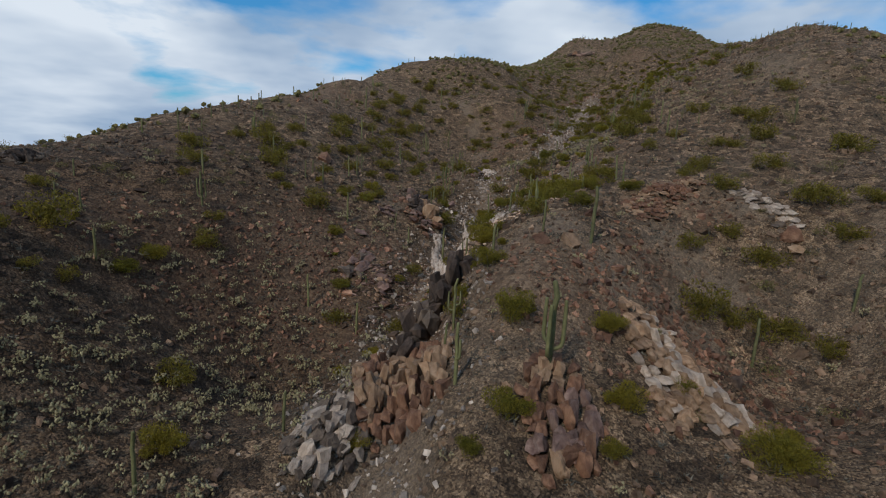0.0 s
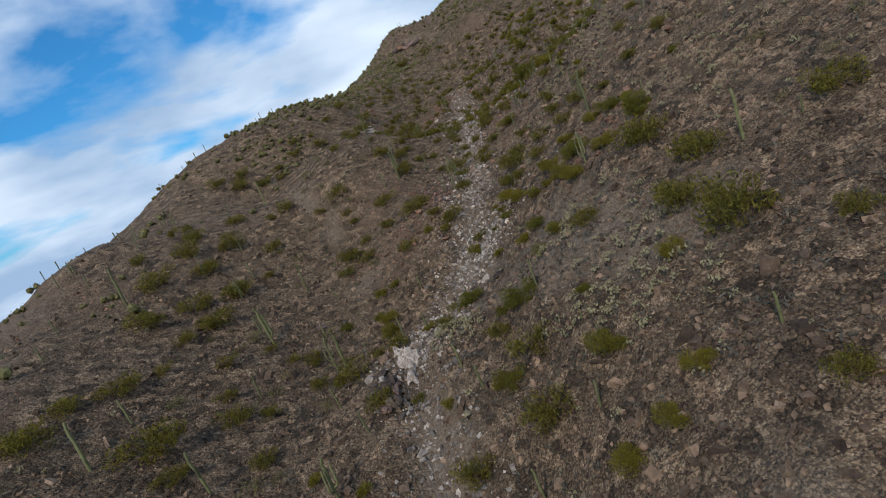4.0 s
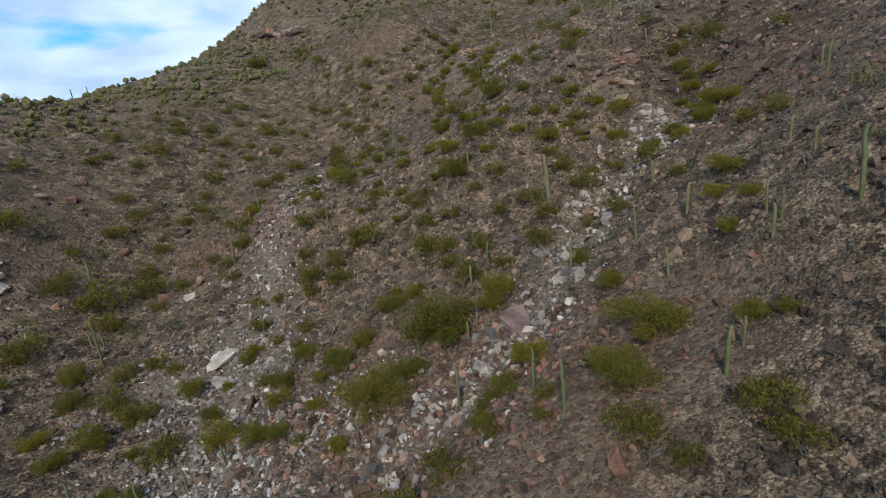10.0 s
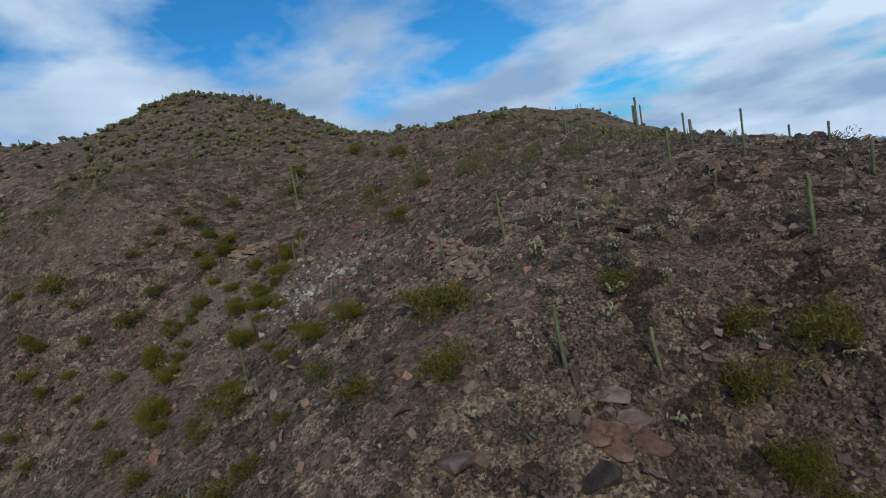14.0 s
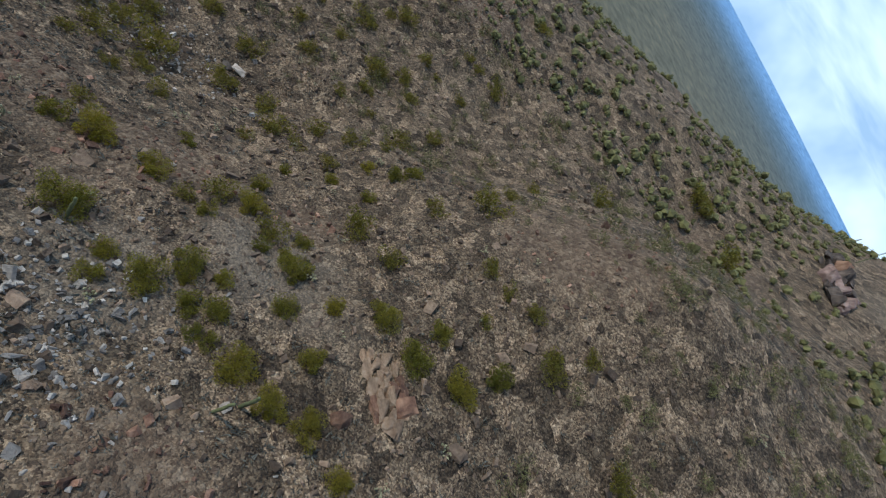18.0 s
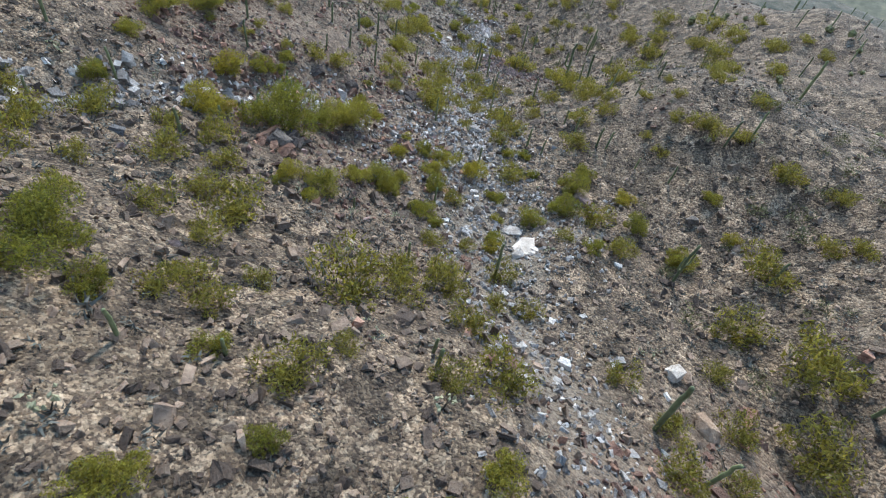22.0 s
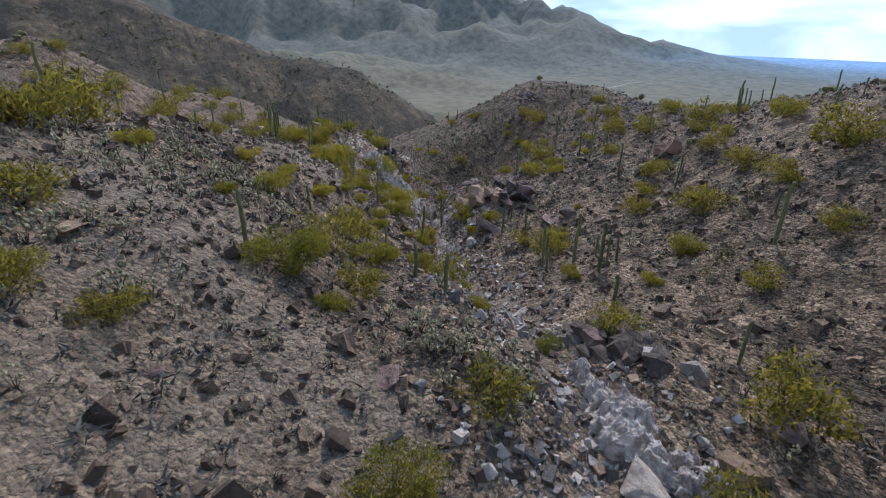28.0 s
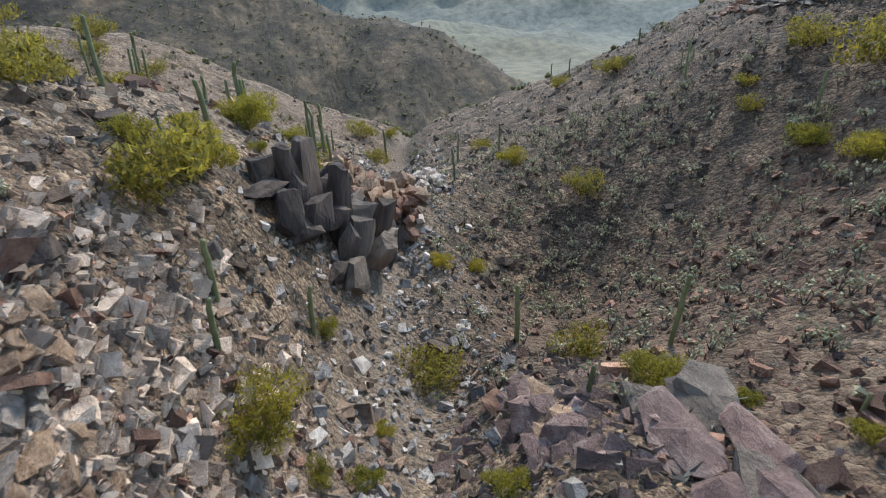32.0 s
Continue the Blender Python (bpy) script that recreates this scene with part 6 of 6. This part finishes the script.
def far_bushes(seed, n):
    """The many shrubs beyond the near slope, joined."""
    rng = np.random.default_rng(seed)
    x, y = np.r_[rng.uniform(-150, 420, n), rng.uniform(60, 330, n), rng.uniform(-320, 200, n)], np.r_[rng.uniform(-100, 480, n), rng.uniform(250, 460, n), rng.uniform(-420, -60, n)]
    s = np.clip(rng.lognormal(0.68, 0.38, 3 * n), 0.9, 3.8)
    d = line_distance(x, y, PATH_XY)
    keep = (fbm(x, y, 30, 3, 91) + rng.uniform(-0.9, 0.9, 3 * n) > -0.25) & (d > 22)
    rest = np.array(BUSH_PLAN[300:])
    x, y, s, d = np.r_[x[keep], rest[:, 0]], np.r_[y[keep], rest[:, 1]], np.r_[s[keep], rest[:, 2]], np.r_[d[keep], np.full(len(rest), 0.0)]
    z = ground(x, y)
    vs = []
    for i in range(len(x)):
        q = BUSH[0][i % 5][0][0][:7800].reshape(-1, 3, 3)
        m, k = (1500, 1.15) if d[i] == 0 else (190, 1.5) if d[i] < 60 else (30, 2.5)
        q = q[rng.integers(0, len(q), m)]
        c = q.mean(1, keepdims=True)
        q = c + (q - c) * k
        lobes, thick = (0, 0) if d[i] == 0 else (0, 0) if d[i] < 60 else (2, 1.0)
        core = [((BALL_V * (1 + rng.uniform(-0.35, 0.2, (len(BALL_V), 1))) * thick * rng.uniform(0.2, 0.3) + (*rng.uniform(-0.26, 0.26, 2), rng.uniform(0.14, 0.34)))[BALL_F]) for _ in range(lobes)]
        q = np.concatenate([q] + core)
        a = rng.uniform(0, 6.28)
        rot = np.array([[math.cos(a), -math.sin(a), 0], [math.sin(a), math.cos(a), 0], [0, 0, 1]])
        vs.append((q.reshape(-1, 3) @ rot.T) * s[i] + (x[i], y[i], z[i] - 0.05))
    near = np.flatnonzero(d == 0)
    v = np.concatenate([vs[i] for i in near])
    tagged(new("slope_bushes", mesh_from("slope_bushes", v, np.arange(len(v)).reshape(-1, 3), LEAF_MID)), "yellow-green palo verde bushes spread over the slopes", "bushes", kind="stuff")
    v = np.concatenate([vs[i] for i in np.flatnonzero(d > 0)])
    tagged(new("far_shrubs", mesh_from("far_shrubs", v, np.arange(len(v)).reshape(-1, 3), LEAF_FAR)), "scattered olive-green desert shrubs on the slopes", "shrubs", kind="stuff")


far_bushes(31, 7200)


def crest_saguaros(seed):
    """Rows of small saguaros along the skyline, joined."""
    rng = np.random.default_rng(seed)
    px, py = [], []
    for line, n, w in ((west_crest[4:], 80, 5), (east_crest[4:], 60, 7), (top_ridge, 60, 6)):
        x, y = along(line, rng, n, w)
        px.append(x); py.append(y)
    x, y = np.concatenate(px), np.concatenate(py)
    z = ground(x, y)
    h, r = rng.uniform(1.2, 3.4, len(x)), rng.uniform(0.11, 0.16, len(x))
    ring = np.array([(math.cos(a * 1.0472), math.sin(a * 1.0472)) for a in range(6)])
    lev = [(-0.3, 0.85, 0), (0.0, 0.9, 0.5), (0.0, 1.0, 0.96), (0.0, 0.55, 1.0)]
    v = np.concatenate([np.stack([np.c_[x[i] + r[i] * k * ring[:, 0], y[i] + r[i] * k * ring[:, 1], np.full(6, z[i] + d + h[i] * t)] for d, k, t in lev]).reshape(-1, 3) for i in range(len(x))])
    f = [(i * 24 + l * 6 + a, i * 24 + l * 6 + (a + 1) % 6, i * 24 + l * 6 + 6 + (a + 1) % 6, i * 24 + l * 6 + 6 + a) for i in range(len(x)) for l in range(3) for a in range(6)]
    tagged(new("crest_saguaros", mesh_from("crest_saguaros", v, f, SAGUARO, True)), "small saguaro cacti along the ridge crest", "cactus", kind="stuff")


crest_saguaros(61)


def dry_tufts(seed, n, k=15):
    """Low rounded grey brush between the stones."""
    rng = np.random.default_rng(seed)
    x, y = near_points(rng, n, 46)
    keep = (line_distance(x, y, wash) > 3.5) & (fbm(x, y, 12, 3, 95) + rng.uniform(-0.8, 0.8, n) > -0.2)
    x, y = x[keep], y[keep]
    n = len(x)
    s = np.clip(rng.lognormal(-1.0, 0.4, n), 0.18, 0.8)[:, None, None]
    d = rng.normal(size=(n, k, 3)); d[:, :, 2] = np.abs(d[:, :, 2])
    d /= np.linalg.norm(d, axis=2)[:, :, None]
    c = np.stack([x, y, ground(x, y)], -1)[:, None] + d * s * rng.uniform(0.5, 1.0, (n, k, 1)) * np.array([1, 1, 0.85])
    axis = d + rng.normal(size=(n, k, 3)) * 0.6
    side = np.cross(axis, rng.normal(size=(n, k, 3))); side /= np.linalg.norm(side, axis=2)[:, :, None]
    w, ln = 0.11 * s, 0.26 * s
    v = np.stack([c - axis * ln + side * w, c + axis * ln, c - axis * ln - side * w], 2).reshape(-1, 3)
    tagged(new("dry_brush", mesh_from("dry_brush", v, np.arange(len(v)).reshape(-1, 3), TUFT)), "low rounded grey brush between the stones", "brush", kind="stuff")


dry_tufts(41, 46000, 12)

# patches of cholla: x, y, radius and number
CHOLLA_PATCHES = [(-13.4, 49.0, 13, 160), (-16.0, 33.0, 9, 80), (-9.6, 44.2, 9, 70), (-14.4, 38.8, 9, 90), (-11.2, 70.5, 11, 120), (-4.0, 61.0, 8, 60), (56.2, 140.8, 2.5, 30), (53.3, 144.6, 2.5, 40), (63.9, 115.5, 6, 40), (62.1, 119.8, 5, 40), (108.1, 166.8, 11, 90), (119.1, 167.8, 8, 60), (101.3, 127.1, 9, 80), (74.5, 132.8, 3, 20), (70.9, 134.8, 3, 20), (-19.6, 64.0, 6, 30), (2.3, 90.3, 4, 20), (11.7, 87.6, 2.5, 14), (204.0, 234.0, 14, 60), (71.9, 118.3, 5, 30)]


def chollas(seed):
    """Chollas: dark stems topped by clusters of pale fuzzy joints; joined."""
    rng = np.random.default_rng(seed)
    p = np.concatenate([rng.normal(size=(n, 2)) * r * 0.75 + (x, y) for x, y, r, n in CHOLLA_PATCHES] + [np.stack(near_points(rng, 420, 32), 1)])
    p = p[line_distance(p[:, 0], p[:, 1], wash) > 3.2]
    z = ground(p[:, 0], p[:, 1])
    sv, jv = [], []
    shape = np.array([(0, 0, 1.9), (1, 0, 0), (0, 1, 0), (-1, 0, 0), (0, -1, 0), (0, 0, -1.4)])
    for (x, y), zz in zip(p, z):
        h = rng.uniform(0.5, 1.3)
        arms = int(rng.integers(3, 6))
        foot = np.array([x, y, zz - 0.1])
        for a in range(arms):
            t = 6.28 * (a + rng.random()) / arms
            tip = foot + np.array([math.cos(t) * 0.3 * h, math.sin(t) * 0.3 * h, 0.1 + h * rng.uniform(0.5, 0.8)])
            w = 0.045 * h
            sv.append(np.stack([foot + (w, 0, 0), foot + (-w / 2, w, 0), foot + (-w / 2, -w, 0), tip]))
            for _ in range(int(rng.integers(2, 5))):
                r = h * rng.uniform(0.065, 0.11)
                m = Euler((rng.normal() * 0.6, rng.normal() * 0.6, rng.uniform(0, 6.28))).to_matrix()
                jv.append(shape * r @ np.array(m).T + tip + rng.normal(size=3) * 0.12 * h)
    sv, jv = np.array(sv), np.array(jv)
    sf = (np.array([(0, 1, 3), (1, 2, 3), (2, 0, 3)])[None] + 4 * np.arange(len(sv))[:, None, None]).reshape(-1, 3)
    jf = (np.array([(0, 1, 2), (0, 2, 3), (0, 3, 4), (0, 4, 1), (5, 2, 1), (5, 3, 2), (5, 4, 3), (5, 1, 4)])[None] + 6 * np.arange(len(jv))[:, None, None]).reshape(-1, 3)
    tagged(new("cholla_stems", mesh_from("cholla_stems", sv.reshape(-1, 3), sf, CHOLLA_STEM)), "dark stems of low cholla cacti", "cactus", kind="stuff")
    tagged(new("cholla_joints", mesh_from("cholla_joints", jv.reshape(-1, 3), jf, CHOLLA)), "pale yellow fuzzy joints of cholla cacti", "cactus", kind="stuff")


chollas(51)


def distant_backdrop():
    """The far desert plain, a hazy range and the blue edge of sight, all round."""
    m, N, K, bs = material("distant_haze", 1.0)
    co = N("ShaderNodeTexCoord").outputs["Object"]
    # haze painted into the colour: olive near, bluer with distance, plus a faint glow
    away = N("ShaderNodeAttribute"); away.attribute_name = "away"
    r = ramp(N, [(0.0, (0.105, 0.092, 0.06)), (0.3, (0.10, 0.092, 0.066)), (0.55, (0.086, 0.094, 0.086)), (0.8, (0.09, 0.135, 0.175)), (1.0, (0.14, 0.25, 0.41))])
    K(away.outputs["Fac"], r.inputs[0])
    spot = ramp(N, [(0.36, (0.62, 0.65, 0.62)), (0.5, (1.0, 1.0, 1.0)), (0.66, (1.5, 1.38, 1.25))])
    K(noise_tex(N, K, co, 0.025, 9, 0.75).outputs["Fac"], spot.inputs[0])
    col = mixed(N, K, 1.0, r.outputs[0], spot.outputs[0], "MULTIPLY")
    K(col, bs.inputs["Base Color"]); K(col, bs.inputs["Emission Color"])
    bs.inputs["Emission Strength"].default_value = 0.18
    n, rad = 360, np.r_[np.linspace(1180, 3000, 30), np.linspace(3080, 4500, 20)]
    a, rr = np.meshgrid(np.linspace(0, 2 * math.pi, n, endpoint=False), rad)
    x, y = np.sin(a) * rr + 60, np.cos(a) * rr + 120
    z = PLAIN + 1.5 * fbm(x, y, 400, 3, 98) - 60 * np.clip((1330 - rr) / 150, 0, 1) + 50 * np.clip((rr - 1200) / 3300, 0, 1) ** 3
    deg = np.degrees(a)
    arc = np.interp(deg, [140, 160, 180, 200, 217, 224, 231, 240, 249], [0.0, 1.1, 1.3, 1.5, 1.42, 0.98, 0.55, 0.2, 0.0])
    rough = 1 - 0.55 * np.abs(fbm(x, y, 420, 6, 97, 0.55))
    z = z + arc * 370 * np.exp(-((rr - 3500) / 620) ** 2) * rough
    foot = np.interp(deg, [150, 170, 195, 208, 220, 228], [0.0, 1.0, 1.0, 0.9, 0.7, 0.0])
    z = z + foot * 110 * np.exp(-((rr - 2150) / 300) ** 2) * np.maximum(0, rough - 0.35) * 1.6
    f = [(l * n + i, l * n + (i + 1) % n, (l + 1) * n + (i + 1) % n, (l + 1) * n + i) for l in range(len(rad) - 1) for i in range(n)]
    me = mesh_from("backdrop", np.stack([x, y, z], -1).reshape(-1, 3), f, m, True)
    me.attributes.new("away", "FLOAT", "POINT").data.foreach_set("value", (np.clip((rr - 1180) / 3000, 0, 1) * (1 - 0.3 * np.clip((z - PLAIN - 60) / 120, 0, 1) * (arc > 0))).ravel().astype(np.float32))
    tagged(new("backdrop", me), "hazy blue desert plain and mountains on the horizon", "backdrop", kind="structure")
    # a winding dirt road on the plain
    t = np.linspace(0, 1, 90)
    d, q = radians(222) + 0.24 * t, 1650 + 620 * t + 70 * np.sin(t * 17)
    px, py = np.sin(d) * q + 60, np.cos(d) * q + 120
    zz = PLAIN + 14 + 50 * np.clip((q - 1200) / 3300, 0, 1) ** 3
    v = np.concatenate([np.stack([px - 2.5, py + 2.5, zz], -1), np.stack([px + 2.5, py - 2.5, zz], -1)])
    road_mat, _, _, rb = material("pale_dirt", 0.95)
    rb.inputs["Base Color"].default_value = (0.26, 0.24, 0.2, 1)
    tagged(new("road", mesh_from("road", v, [(i, i + 1, 91 + i, 90 + i) for i in range(89)], road_mat)), "pale winding dirt road across the plain", "road", kind="structure")


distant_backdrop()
